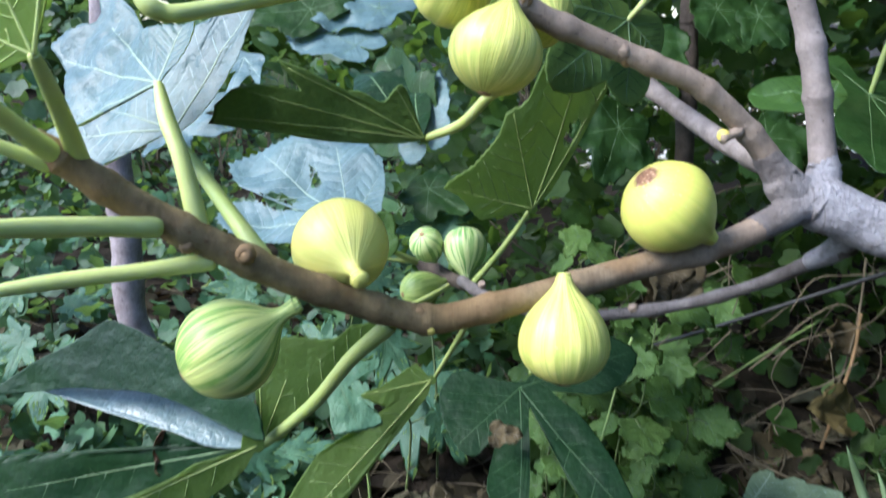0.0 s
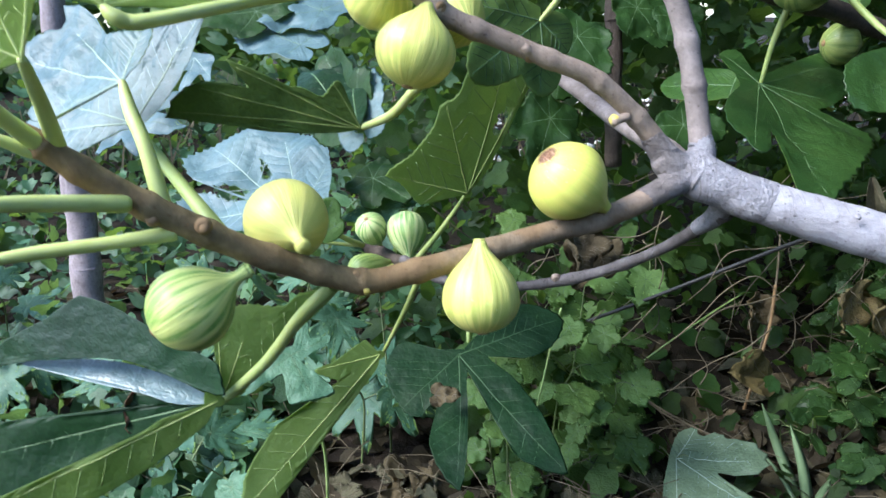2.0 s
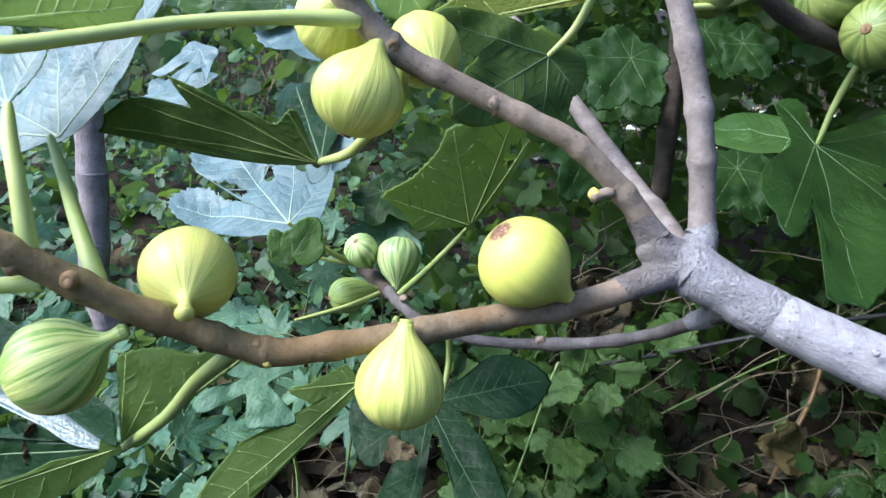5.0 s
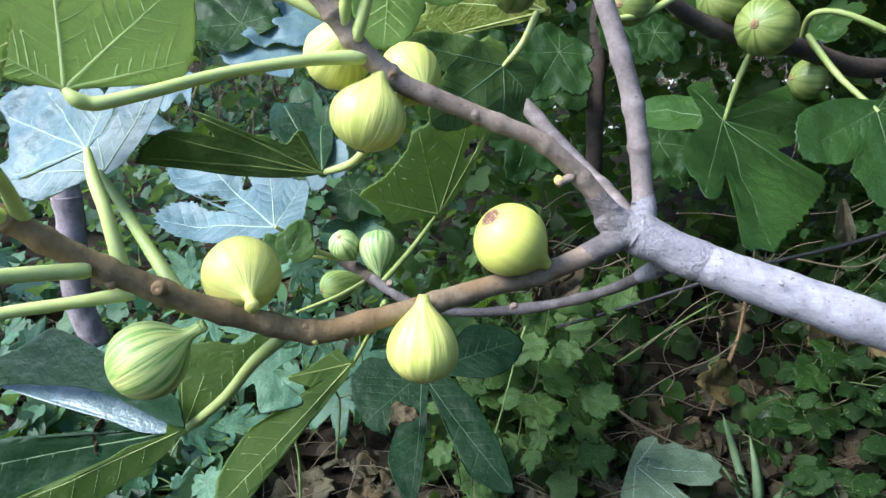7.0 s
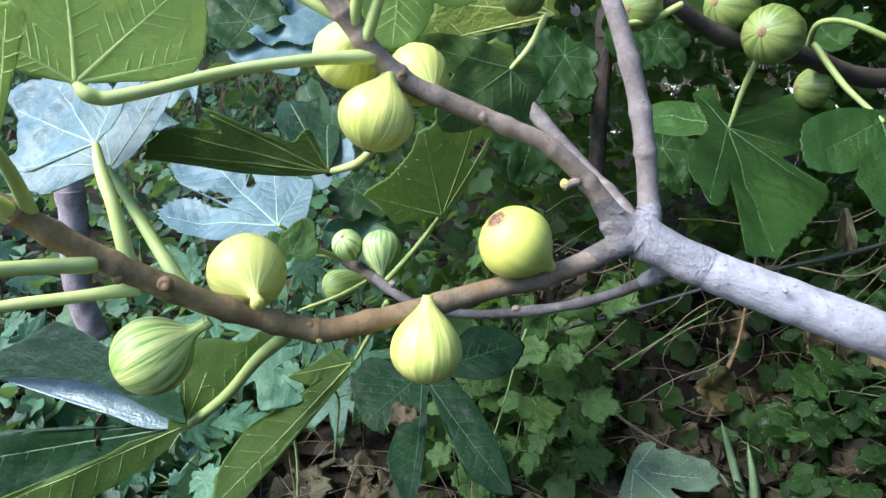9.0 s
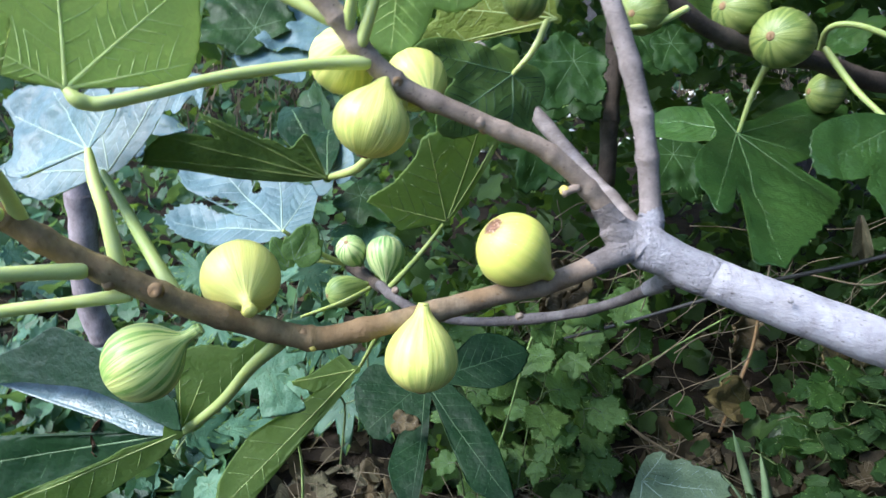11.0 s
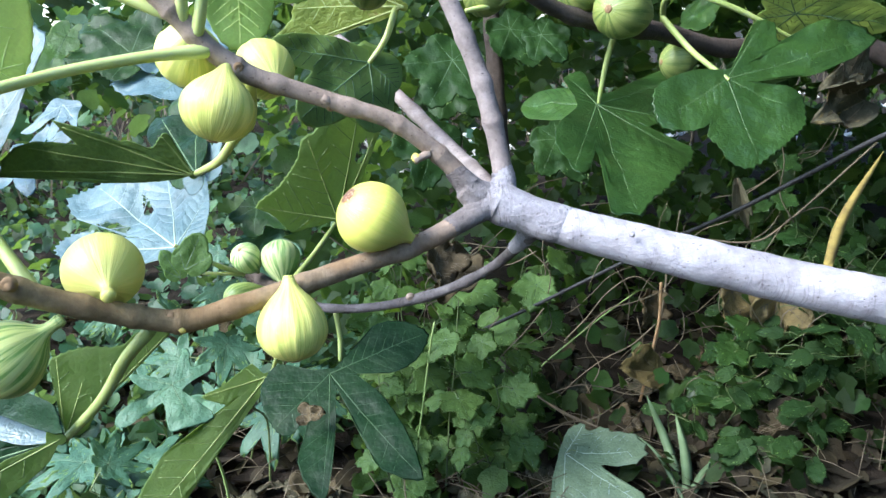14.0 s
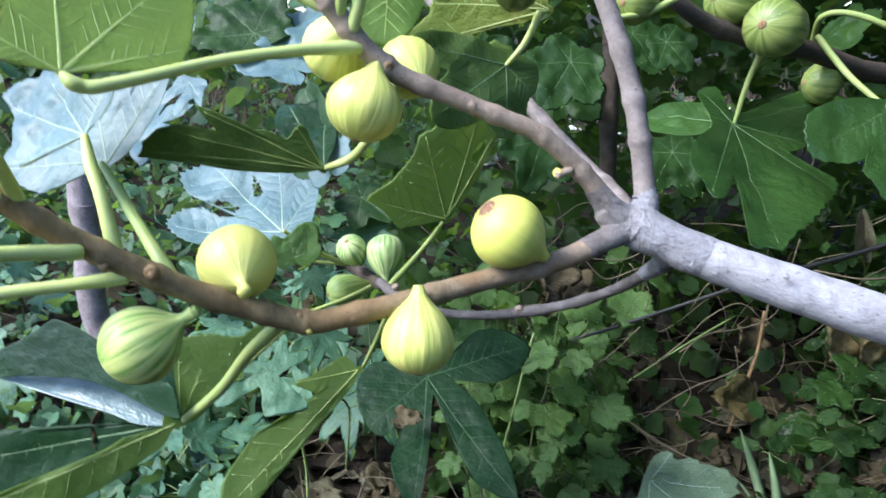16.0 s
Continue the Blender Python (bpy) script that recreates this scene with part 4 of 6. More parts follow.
for spot, r in (((0.1587, 0.4000, 0.5561), 0.0042), ((-0.0086, 0.3280, 0.4680), 0.0032)):
    knob(spot, r, BUD, (-0.6, -0.5, -0.4), "bud")
bm = bmesh.new()
tube(bm, [(0.1711, 0.4040, 0.5602), (0.1645, 0.4020, 0.5581), (0.1595, 0.4000, 0.5561)], [0.0036, 0.003, 0.0034], 8, 3)
on_tree(obj("bud_stalk", bm, BARK_MID))


def petiole(pts, radii, mat=PETIOLE):
    p, radii = [Vector(q) for q in pts], list(radii)
    a, b = (p[0] - p[1]).normalized(), (p[-1] - p[-2]).normalized()
    pts = [p[0] + a * radii[0] * 0.9] + p[:-1] + [p[-1] - b * radii[-1] * 0.5, p[-1] + b * radii[-1] * 0.2]
    radii = [radii[0] * 0.75] + radii[:-1] + [radii[-1] * 0.7, radii[-1] * 0.2]
    return on_tree(stem("leaf_stalk", pts, radii, mat, None, "", seg=12, per=8))


def big_leaf(*a, **kw):
    a = list(a)
    return on_tree(leaf("leaf", *a[:4], a[4], None, **kw))


UNDER = [LEAF_TOP, LEAF_UNDER]
BLUE = [LEAF_SKY_SHEEN, LEAF_UNDER]
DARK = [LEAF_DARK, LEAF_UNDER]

# large leaf seen from below, on a long stalk
petiole([(0.0220, 0.3860, 0.6422), (-0.0078, 0.3740, 0.6410), (-0.0513, 0.3520, 0.6358), (-0.0887, 0.3250, 0.6278), (-0.1086, 0.3120, 0.6238), (-0.1160, 0.3090, 0.6235), (-0.1215, 0.3065, 0.6258), (-0.1275, 0.3070, 0.6312)], [0.0050, 0.0039, 0.0036, 0.0037, 0.0039, 0.0040, 0.0042, 0.0036])
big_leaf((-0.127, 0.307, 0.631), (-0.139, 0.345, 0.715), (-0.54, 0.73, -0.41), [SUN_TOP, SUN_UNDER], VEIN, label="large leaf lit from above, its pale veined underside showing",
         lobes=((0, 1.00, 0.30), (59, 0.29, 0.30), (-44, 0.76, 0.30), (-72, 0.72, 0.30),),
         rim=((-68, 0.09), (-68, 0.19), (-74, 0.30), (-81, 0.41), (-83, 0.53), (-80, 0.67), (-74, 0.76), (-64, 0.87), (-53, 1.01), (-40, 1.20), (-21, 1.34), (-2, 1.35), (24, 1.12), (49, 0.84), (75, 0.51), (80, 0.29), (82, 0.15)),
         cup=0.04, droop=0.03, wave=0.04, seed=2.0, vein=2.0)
# leaf close to the lens side
petiole([(-0.1497, 0.2860, 0.5643), (-0.1453, 0.2680, 0.5889), (-0.1411, 0.2500, 0.6088)], [0.0042, 0.0036, 0.0034])
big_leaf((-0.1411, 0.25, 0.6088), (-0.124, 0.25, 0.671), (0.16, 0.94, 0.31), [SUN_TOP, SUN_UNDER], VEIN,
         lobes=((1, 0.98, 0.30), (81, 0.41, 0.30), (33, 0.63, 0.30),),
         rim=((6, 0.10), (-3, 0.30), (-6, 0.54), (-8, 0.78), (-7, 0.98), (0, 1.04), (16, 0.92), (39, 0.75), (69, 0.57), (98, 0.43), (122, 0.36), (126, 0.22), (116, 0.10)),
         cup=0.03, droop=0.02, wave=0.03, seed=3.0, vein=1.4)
# two leaves behind it, the sky's pale blue sheen in their colour
petiole([(-0.1098, 0.3020, 0.5336), (-0.1177, 0.3120, 0.5610), (-0.1270, 0.3240, 0.5781), (-0.1332, 0.3350, 0.5926)], [0.0046, 0.0040, 0.0038, 0.0034])
big_leaf((-0.1332, 0.335, 0.5926), (-0.184, 0.4, 0.62), (-0.48, -0.63, 0.6), BLUE, VEIN_BLUE, label="blue-green leaf, the sky's pale sheen put into its colour",
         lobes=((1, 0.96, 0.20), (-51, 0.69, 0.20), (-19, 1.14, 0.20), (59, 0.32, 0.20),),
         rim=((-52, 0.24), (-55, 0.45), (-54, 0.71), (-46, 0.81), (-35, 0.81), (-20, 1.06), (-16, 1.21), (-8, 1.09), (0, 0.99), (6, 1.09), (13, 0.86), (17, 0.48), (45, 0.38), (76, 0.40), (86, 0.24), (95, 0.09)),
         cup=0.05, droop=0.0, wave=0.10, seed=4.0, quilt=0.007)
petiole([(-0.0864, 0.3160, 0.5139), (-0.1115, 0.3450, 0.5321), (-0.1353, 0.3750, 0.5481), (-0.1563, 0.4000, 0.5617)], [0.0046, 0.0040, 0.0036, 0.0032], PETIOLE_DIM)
big_leaf((-0.157, 0.41, 0.56), (-0.101, 0.455, 0.648), (-0.25, -0.72, 0.65), BLUE, VEIN_BLUE, label="blue-green leaf, the sky's pale sheen put into its colour",
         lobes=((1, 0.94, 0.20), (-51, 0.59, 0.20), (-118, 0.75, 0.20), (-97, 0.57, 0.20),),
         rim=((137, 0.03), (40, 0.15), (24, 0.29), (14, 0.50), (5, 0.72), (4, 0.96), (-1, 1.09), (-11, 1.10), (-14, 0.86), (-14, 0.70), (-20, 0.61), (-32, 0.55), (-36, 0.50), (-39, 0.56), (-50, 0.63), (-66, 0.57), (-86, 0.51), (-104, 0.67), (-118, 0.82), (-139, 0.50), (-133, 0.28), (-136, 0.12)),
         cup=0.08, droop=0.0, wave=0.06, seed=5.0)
# dark leaf seen almost edge-on
petiole([(0.0464, 0.4150, 0.6162), (0.0417, 0.4250, 0.5894), (0.0267, 0.4320, 0.5758), (0.0115, 0.4420, 0.5589), (-0.0112, 0.4580, 0.5474)], [0.0040, 0.0038, 0.0034, 0.0034, 0.0034])
big_leaf((-0.012, 0.456, 0.547), (-0.141, 0.425, 0.561), (-0.22, 0.97, 0.12), [LEAF_DARK, LEAF_SHADED], VEIN_OLIVE, label="dark green leaf seen edge-on, shade toned into its underside",
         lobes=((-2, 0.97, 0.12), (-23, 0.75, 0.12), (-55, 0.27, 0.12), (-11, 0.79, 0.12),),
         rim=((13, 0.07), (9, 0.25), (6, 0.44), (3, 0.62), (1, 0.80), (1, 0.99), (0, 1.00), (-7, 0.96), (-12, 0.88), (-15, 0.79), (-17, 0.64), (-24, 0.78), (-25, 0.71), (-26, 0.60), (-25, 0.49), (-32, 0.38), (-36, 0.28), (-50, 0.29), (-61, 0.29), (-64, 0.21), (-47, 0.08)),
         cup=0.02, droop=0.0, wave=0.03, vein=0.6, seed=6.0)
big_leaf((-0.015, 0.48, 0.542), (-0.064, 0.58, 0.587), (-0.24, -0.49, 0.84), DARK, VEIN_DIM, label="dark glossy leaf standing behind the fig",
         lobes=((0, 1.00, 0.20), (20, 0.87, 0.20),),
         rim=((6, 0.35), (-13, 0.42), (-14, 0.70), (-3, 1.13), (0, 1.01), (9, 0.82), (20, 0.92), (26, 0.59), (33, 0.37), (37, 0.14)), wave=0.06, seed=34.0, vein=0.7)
# leaf further back, coloured pale blue for the sky it mirrors
petiole([(-0.0273, 0.7100, 0.3744), (-0.0515, 0.6900, 0.3933), (-0.0891, 0.6640, 0.4295)], [0.0034, 0.003, 0.003])
big_leaf((-0.097, 0.69, 0.421), (-0.24, 0.8, 0.448), (0, -0.62, 0.78), BLUE, VEIN_BLUE, label="blue-green lobed leaf, the sky's pale sheen put into its colour",
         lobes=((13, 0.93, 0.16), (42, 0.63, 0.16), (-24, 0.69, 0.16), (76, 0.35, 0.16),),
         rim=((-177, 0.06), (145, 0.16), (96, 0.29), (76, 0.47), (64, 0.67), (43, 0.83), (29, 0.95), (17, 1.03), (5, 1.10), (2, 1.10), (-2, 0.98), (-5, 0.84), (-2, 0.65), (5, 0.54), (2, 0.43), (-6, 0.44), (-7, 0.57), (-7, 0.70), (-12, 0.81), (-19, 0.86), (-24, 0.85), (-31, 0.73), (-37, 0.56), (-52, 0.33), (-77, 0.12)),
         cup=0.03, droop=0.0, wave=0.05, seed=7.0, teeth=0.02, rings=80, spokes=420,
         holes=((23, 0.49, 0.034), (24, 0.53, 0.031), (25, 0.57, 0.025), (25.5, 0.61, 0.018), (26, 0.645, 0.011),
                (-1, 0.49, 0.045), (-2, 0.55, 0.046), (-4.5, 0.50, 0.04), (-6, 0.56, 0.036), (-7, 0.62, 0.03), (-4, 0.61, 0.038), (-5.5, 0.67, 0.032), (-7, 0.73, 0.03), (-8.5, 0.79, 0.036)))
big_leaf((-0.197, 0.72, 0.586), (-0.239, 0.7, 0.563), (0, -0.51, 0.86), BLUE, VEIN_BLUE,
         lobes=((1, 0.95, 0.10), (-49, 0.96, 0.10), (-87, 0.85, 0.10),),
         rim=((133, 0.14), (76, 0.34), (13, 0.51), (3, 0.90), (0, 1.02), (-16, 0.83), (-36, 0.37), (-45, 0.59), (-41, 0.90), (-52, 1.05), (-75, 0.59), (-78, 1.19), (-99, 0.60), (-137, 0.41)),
         wave=0.05, seed=35.0, vein=0.7)
# leaf on the young shoot
petiole([(0.0289, 0.6200, 0.3844), (0.0587, 0.6550, 0.4078), (0.0920, 0.7000, 0.4383)], [0.0034, 0.0030, 0.0028], PETIOLE_DIM)
big_leaf((0.09, 0.68, 0.441), (0.136, 0.66, 0.634), (-0.09, 0.99, 0.12), [LEAF_TOP, LEAF_UNDER_SHADE], VEIN_OLIVE, label="mid-green leaf turned up to show its veins",
         lobes=((-1, 0.97, 0.18), (87, 0.42, 0.18), (27, 0.49, 0.18), (-14, 0.71, 0.18),),
         rim=((111, 0.12), (116, 0.25), (107, 0.30), (91, 0.38), (87, 0.46), (74, 0.42), (54, 0.39), (38, 0.44), (30, 0.52), (19, 0.56), (12, 0.75), (6, 0.93), (0, 1.01), (-7, 0.97), (-12, 0.86), (-15, 0.73), (-17, 0.55), (-21, 0.29), (-31, 0.08)),
         cup=0.03, droop=0.0, wave=0.04, seed=8.0, vein=0.7, holes=((-11, 0.42, 0.03), (-12, 0.36, 0.03)))
# leaf hanging from above
petiole([(0.1758, 0.5500, 0.7019), (0.1630, 0.5450, 0.6658), (0.1520, 0.5430, 0.6404), (0.1360, 0.5400, 0.6212)], [0.0032, 0.0032, 0.0030, 0.0028])
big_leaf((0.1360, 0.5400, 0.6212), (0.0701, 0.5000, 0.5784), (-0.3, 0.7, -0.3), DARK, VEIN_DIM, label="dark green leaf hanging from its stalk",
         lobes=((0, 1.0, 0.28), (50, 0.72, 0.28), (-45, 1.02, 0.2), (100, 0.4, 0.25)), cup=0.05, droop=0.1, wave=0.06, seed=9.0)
# yellowing leaf across the top
petiole([(0.2825, 0.5600, 0.6780), (0.2566, 0.5500, 0.6661), (0.2262, 0.5400, 0.6613)], [0.003, 0.003, 0.003])
big_leaf((0.17, 0.54, 0.667), (0.032, 0.6, 0.627), (0.37, 0.92, 0.1), [LEAF_TOP, LEAF_WARM], VEIN, label="yellowing leaf with brown spots, lit from above",
         lobes=((0, 0.98, 0.20), (-17, 0.62, 0.20), (-39, 0.36, 0.20),),
         rim=((14, 0.10), (2, 0.37), (2, 0.58), (3, 0.80), (1, 0.99), (-1, 1.02), (-6, 0.85), (-12, 0.71), (-25, 0.65), (-49, 0.47), (-72, 0.25), (-94, 0.10)),
         cup=0.04, droop=0.0, wave=0.04, vein=0.7, seed=10.0)
big_leaf((0.0432, 0.4700, 0.7263), (0.0353, 0.4700, 0.6391), (0.1, 0.9, 0.2), UNDER, VEIN, label="leaf hanging behind the figs", lobes=THREE, cup=0.05, droop=0.05, seed=11.0)
# stalks rising from the upper branch
petiole([(0.0000, 0.3880, 0.6679), (-0.0159, 0.3900, 0.6754), (-0.0446, 0.3950, 0.6868)], [0.0046, 0.0044, 0.004])
petiole([(0.0128, 0.3840, 0.6623), (0.0155, 0.3800, 0.6772), (0.0191, 0.3750, 0.6963)], [0.004, 0.0038, 0.0034])
petiole([(0.0215, 0.3840, 0.6557), (0.0274, 0.3820, 0.6742), (0.0350, 0.3800, 0.6968)], [0.0042, 0.0038, 0.0034])

# stalks of leaves that stand out of sight
petiole([(-0.1234, 0.2840, 0.5373), (-0.1384, 0.2720, 0.5411), (-0.1567, 0.2550, 0.5456), (-0.1753, 0.2350, 0.5503)], [0.0046, 0.0042, 0.004, 0.0036])
petiole([(-0.1074, 0.3000, 0.5163), (-0.1345, 0.2920, 0.5147), (-0.1657, 0.2800, 0.5143), (-0.1927, 0.2650, 0.5139)], [0.0042, 0.0036, 0.0036, 0.0032])
petiole([(-0.1564, 0.2760, 0.5712), (-0.1608, 0.2620, 0.5842), (-0.1658, 0.2450, 0.5999), (-0.1733, 0.2300, 0.6126)], [0.0044, 0.0038, 0.0036, 0.003])
petiole([(-0.1596, 0.2780, 0.5656), (-0.1692, 0.2720, 0.5722), (-0.1810, 0.2650, 0.5793), (-0.1987, 0.2550, 0.5877)], [0.0034, 0.0028, 0.0026, 0.0024])

# big drooping leaf below
petiole([(-0.0295, 0.3360, 0.4673), (-0.0497, 0.3420, 0.4464), (-0.0737, 0.3500, 0.4138), (-0.1054, 0.3560, 0.3835)], [0.0046, 0.0042, 0.0038, 0.0040], PETIOLE_DIM)
big_leaf((-0.191, 0.382, 0.423), (-0.297, 0.405, 0.388), (0.1, -0.92, 0.39), [LEAF_QUILT, LEAF_UNDER], VEIN_DIM, label="large dark leaf folded along its midrib, its near half toned pale for shine",
         lobes=((-1, 0.84, 0.14),),
         rim=((-144, 0.88), (-148, 0.85), (-155, 0.80), (-160, 0.59), (-173, 0.36), (143, 0.20), (82, 0.24), (64, 0.27), (31, 0.36), (13, 0.58), (3, 0.87), (0, 1.03), (-2, 0.79), (-4, 0.61), (-10, 0.39), (-34, 0.20), (-107, 0.17), (-135, 0.35), (-140, 0.55), (-141, 0.77)),
         cup=0.02, droop=0.0, wave=0.03, vein=0.0, quilt=0.0, seed=12.0)
big_leaf((-0.108, 0.352, 0.385), (-0.251, 0.31, 0.335), (-0.21, 0.96, -0.2), [LEAF_UNDER_SHADE, LEAF_UNDER_SHADE], VEIN_OLIVE, label="lobed leaf curling towards the light",
         lobes=((0, 0.98, 0.10),),
         rim=((-86, 0.09), (-36, 0.06), (11, 0.09), (-9, 0.22), (-4, 0.31), (-2, 0.44), (-2, 0.60), (-3, 0.79), (-2, 0.94), (0, 1.02), (7, 0.87), (13, 0.65), (18, 0.46), (22, 0.32), (31, 0.17), (40, 0.06)),
         cup=0.03, droop=0.0, wave=0.03, seed=13.0, vein=0.35)
big_leaf((-0.1066, 0.357, 0.3829), (-0.036, 0.39, 0.442), (-0.16, 0.93, -0.33), [LEAF_TOP, LEAF_UNDER_SHADE], VEIN_OLIVE,
         lobes=((-1, 0.99, 0.20), (49, 0.57, 0.20), (27, 0.36, 0.20),),
         rim=((41, 0.27), (36, 0.48), (55, 0.57), (41, 0.64), (14, 0.75), (10, 0.89), (-1, 1.05), (-2, 0.80), (1, 0.55), (-3, 0.35), (-38, 0.10)),
         cup=0.02, droop=0.0, wave=0.03, seed=14.0, vein=0.7)
# same leaf as the dark half; only the painted sheen makes it paler
big_leaf((-0.109, 0.356, 0.383), (-0.245, 0.4, 0.395), (0, -0.42, 0.91), [LEAF_SHINE, LEAF_UNDER], VEIN_DIM, label="near half of the drooping leaf, sky sheen painted in its colour",
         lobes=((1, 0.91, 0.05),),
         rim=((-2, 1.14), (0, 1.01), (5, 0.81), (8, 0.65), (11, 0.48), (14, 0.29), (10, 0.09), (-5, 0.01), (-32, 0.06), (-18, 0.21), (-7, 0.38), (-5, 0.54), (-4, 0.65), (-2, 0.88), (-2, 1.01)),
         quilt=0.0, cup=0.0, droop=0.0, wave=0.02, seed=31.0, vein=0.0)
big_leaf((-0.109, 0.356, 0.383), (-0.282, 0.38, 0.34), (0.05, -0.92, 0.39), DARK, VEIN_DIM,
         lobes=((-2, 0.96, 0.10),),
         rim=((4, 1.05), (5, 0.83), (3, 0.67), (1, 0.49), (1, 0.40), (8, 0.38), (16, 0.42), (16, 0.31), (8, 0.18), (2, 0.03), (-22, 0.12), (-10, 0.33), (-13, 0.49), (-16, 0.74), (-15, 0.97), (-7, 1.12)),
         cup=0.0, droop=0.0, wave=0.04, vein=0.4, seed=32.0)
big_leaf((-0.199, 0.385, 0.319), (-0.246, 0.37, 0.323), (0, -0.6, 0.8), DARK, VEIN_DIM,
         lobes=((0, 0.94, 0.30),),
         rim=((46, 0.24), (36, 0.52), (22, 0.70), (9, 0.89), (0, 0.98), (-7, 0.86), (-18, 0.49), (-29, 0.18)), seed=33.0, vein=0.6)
# leaf hanging below the young shoot
petiole([(0.0298, 0.6000, 0.3667), (0.0156, 0.6400, 0.3177), (-0.0112, 0.6900, 0.2434)], [0.0034, 0.003, 0.0028], PETIOLE_DIM)
big_leaf((-0.012, 0.665, 0.257), (-0.153, 0.56, 0.145), (-0.15, 0.81, -0.57), [LEAF_UNDER_SHADE, LEAF_UNDER_SHADE], VEIN_OLIVE, label="mid-green leaf hanging down",
         lobes=((1, 0.99, 0.13), (-34, 0.34, 0.13),),
         rim=((-45, 0.05), (-96, 0.11), (-65, 0.15), (-39, 0.26), (-34, 0.37), (-16, 0.27), (-7, 0.30), (-11, 0.39), (-15, 0.54), (-14, 0.67), (-10, 0.79), (-7, 0.91), (-1, 1.03), (4, 1.12), (7, 0.97), (8, 0.84), (8, 0.61), (9, 0.43), (15, 0.19), (32, 0.05)),
         cup=0.02, droop=0.0, wave=0.04, seed=15.0, vein=0.7)
# dark glossy leaf behind the hanging fig
petiole([(0.0808, 0.6000, 0.3572), (0.0828, 0.5950, 0.3331), (0.0811, 0.5800, 0.3107)], [0.003, 0.003, 0.003], PETIOLE_DIM)
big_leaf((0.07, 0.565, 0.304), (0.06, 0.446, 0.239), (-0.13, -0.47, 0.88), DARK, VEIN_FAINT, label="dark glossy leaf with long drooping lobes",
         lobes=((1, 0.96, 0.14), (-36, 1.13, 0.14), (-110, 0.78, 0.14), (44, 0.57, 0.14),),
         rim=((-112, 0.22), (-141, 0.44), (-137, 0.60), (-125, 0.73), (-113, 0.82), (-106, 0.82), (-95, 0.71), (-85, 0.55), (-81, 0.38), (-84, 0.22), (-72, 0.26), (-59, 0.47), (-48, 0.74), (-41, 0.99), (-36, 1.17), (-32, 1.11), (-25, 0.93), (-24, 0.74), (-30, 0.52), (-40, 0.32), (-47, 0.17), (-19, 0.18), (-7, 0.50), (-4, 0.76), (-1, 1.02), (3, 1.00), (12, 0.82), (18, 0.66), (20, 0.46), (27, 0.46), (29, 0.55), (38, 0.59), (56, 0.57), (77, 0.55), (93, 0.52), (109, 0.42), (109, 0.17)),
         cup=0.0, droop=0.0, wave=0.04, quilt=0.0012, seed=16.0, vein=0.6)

# leaves on the far branch
petiole([(0.4033, 0.6450, 0.6269), (0.3968, 0.6500, 0.5973), (0.3898, 0.6500, 0.5578)], [0.0034, 0.0030, 0.0030], PETIOLE_DIM)
big_leaf((0.387, 0.647, 0.557), (0.359, 0.458, 0.48), (0.19, -0.39, 0.9), [LEAF_FACE, LEAF_UNDER], VEIN_FACE, label="green lobed leaf hanging from the dark branch",
         lobes=((0, 0.92, 0.22), (19, 0.75, 0.22), (-88, 0.39, 0.22), (-129, 0.90, 0.22), (157, 0.29, 0.22), (-46, 0.53, 0.22),),
         rim=((56, 0.16), (91, 0.12), (145, 0.27), (165, 0.37), (178, 0.35), (180, 0.15), (-147, 0.21), (-143, 0.51), (-140, 0.83), (-134, 0.99), (-127, 1.00), (-114, 0.71), (-86, 0.40), (-58, 0.30), (-34, 0.30), (-32, 0.33), (-48, 0.39), (-58, 0.46), (-57, 0.54), (-46, 0.60), (-26, 0.68), (-13, 0.80), (-5, 0.90), (-1, 1.00), (5, 1.01), (8, 0.99), (8, 0.86), (9, 0.74), (9, 0.64), (12, 0.55), (13, 0.66), (14, 0.77), (17, 0.83), (18, 0.85), (21, 0.75), (26, 0.65), (32, 0.56), (39, 0.43), (46, 0.26)),
         cup=0.03, droop=0.0, wave=0.05, seed=17.0, teeth=0.015, vein=0.6)
petiole([(0.4535, 0.6300, 0.6429), (0.4667, 0.5900, 0.6116), (0.4847, 0.5500, 0.5861)], [0.0034, 0.0030, 0.0030], PETIOLE_DIM)
big_leaf((0.4847, 0.55, 0.5861), (0.4921, 0.49, 0.5066), (0.05, -0.78, 0.62), [LEAF_FACE, LEAF_UNDER], VEIN_FACE, label="green lobed leaf hanging from the dark branch",
         lobes=((0, 0.76, 0.25), (66, 0.76, 0.25), (-99, 1.53, 0.25), (-135, 0.74, 0.25), (-52, 0.76, 0.25),),
         rim=((118, 0.28), (99, 0.56), (89, 0.77), (78, 0.89), (67, 0.96), (60, 0.95), (54, 0.87), (42, 0.69), (36, 0.53), (37, 0.38), (29, 0.42), (29, 0.53), (36, 0.62), (35, 0.75), (25, 0.82), (19, 0.92), (8, 0.98), (-5, 0.93), (-22, 0.86), (-41, 0.86), (-55, 0.84), (-68, 0.79), (-74, 0.59), (-75, 0.30), (-85, 0.62), (-86, 0.93), (-91, 1.29), (-95, 1.64), (-98, 1.76), (-104, 1.71), (-110, 1.54), (-115, 1.21), (-116, 0.80), (-127, 0.95), (-138, 0.84), (-142, 0.60), (-137, 0.40), (-144, 0.14)),
         cup=0.03, droop=0.0, wave=0.05, seed=18.0, teeth=0.015, vein=0.6)
big_leaf((0.3994, 0.7300, 0.5477), (0.3332, 0.7800, 0.5497), (0.0, -0.6, 0.8), UNDER, VEIN_DIM, lobes=OVAL, seed=19.0)
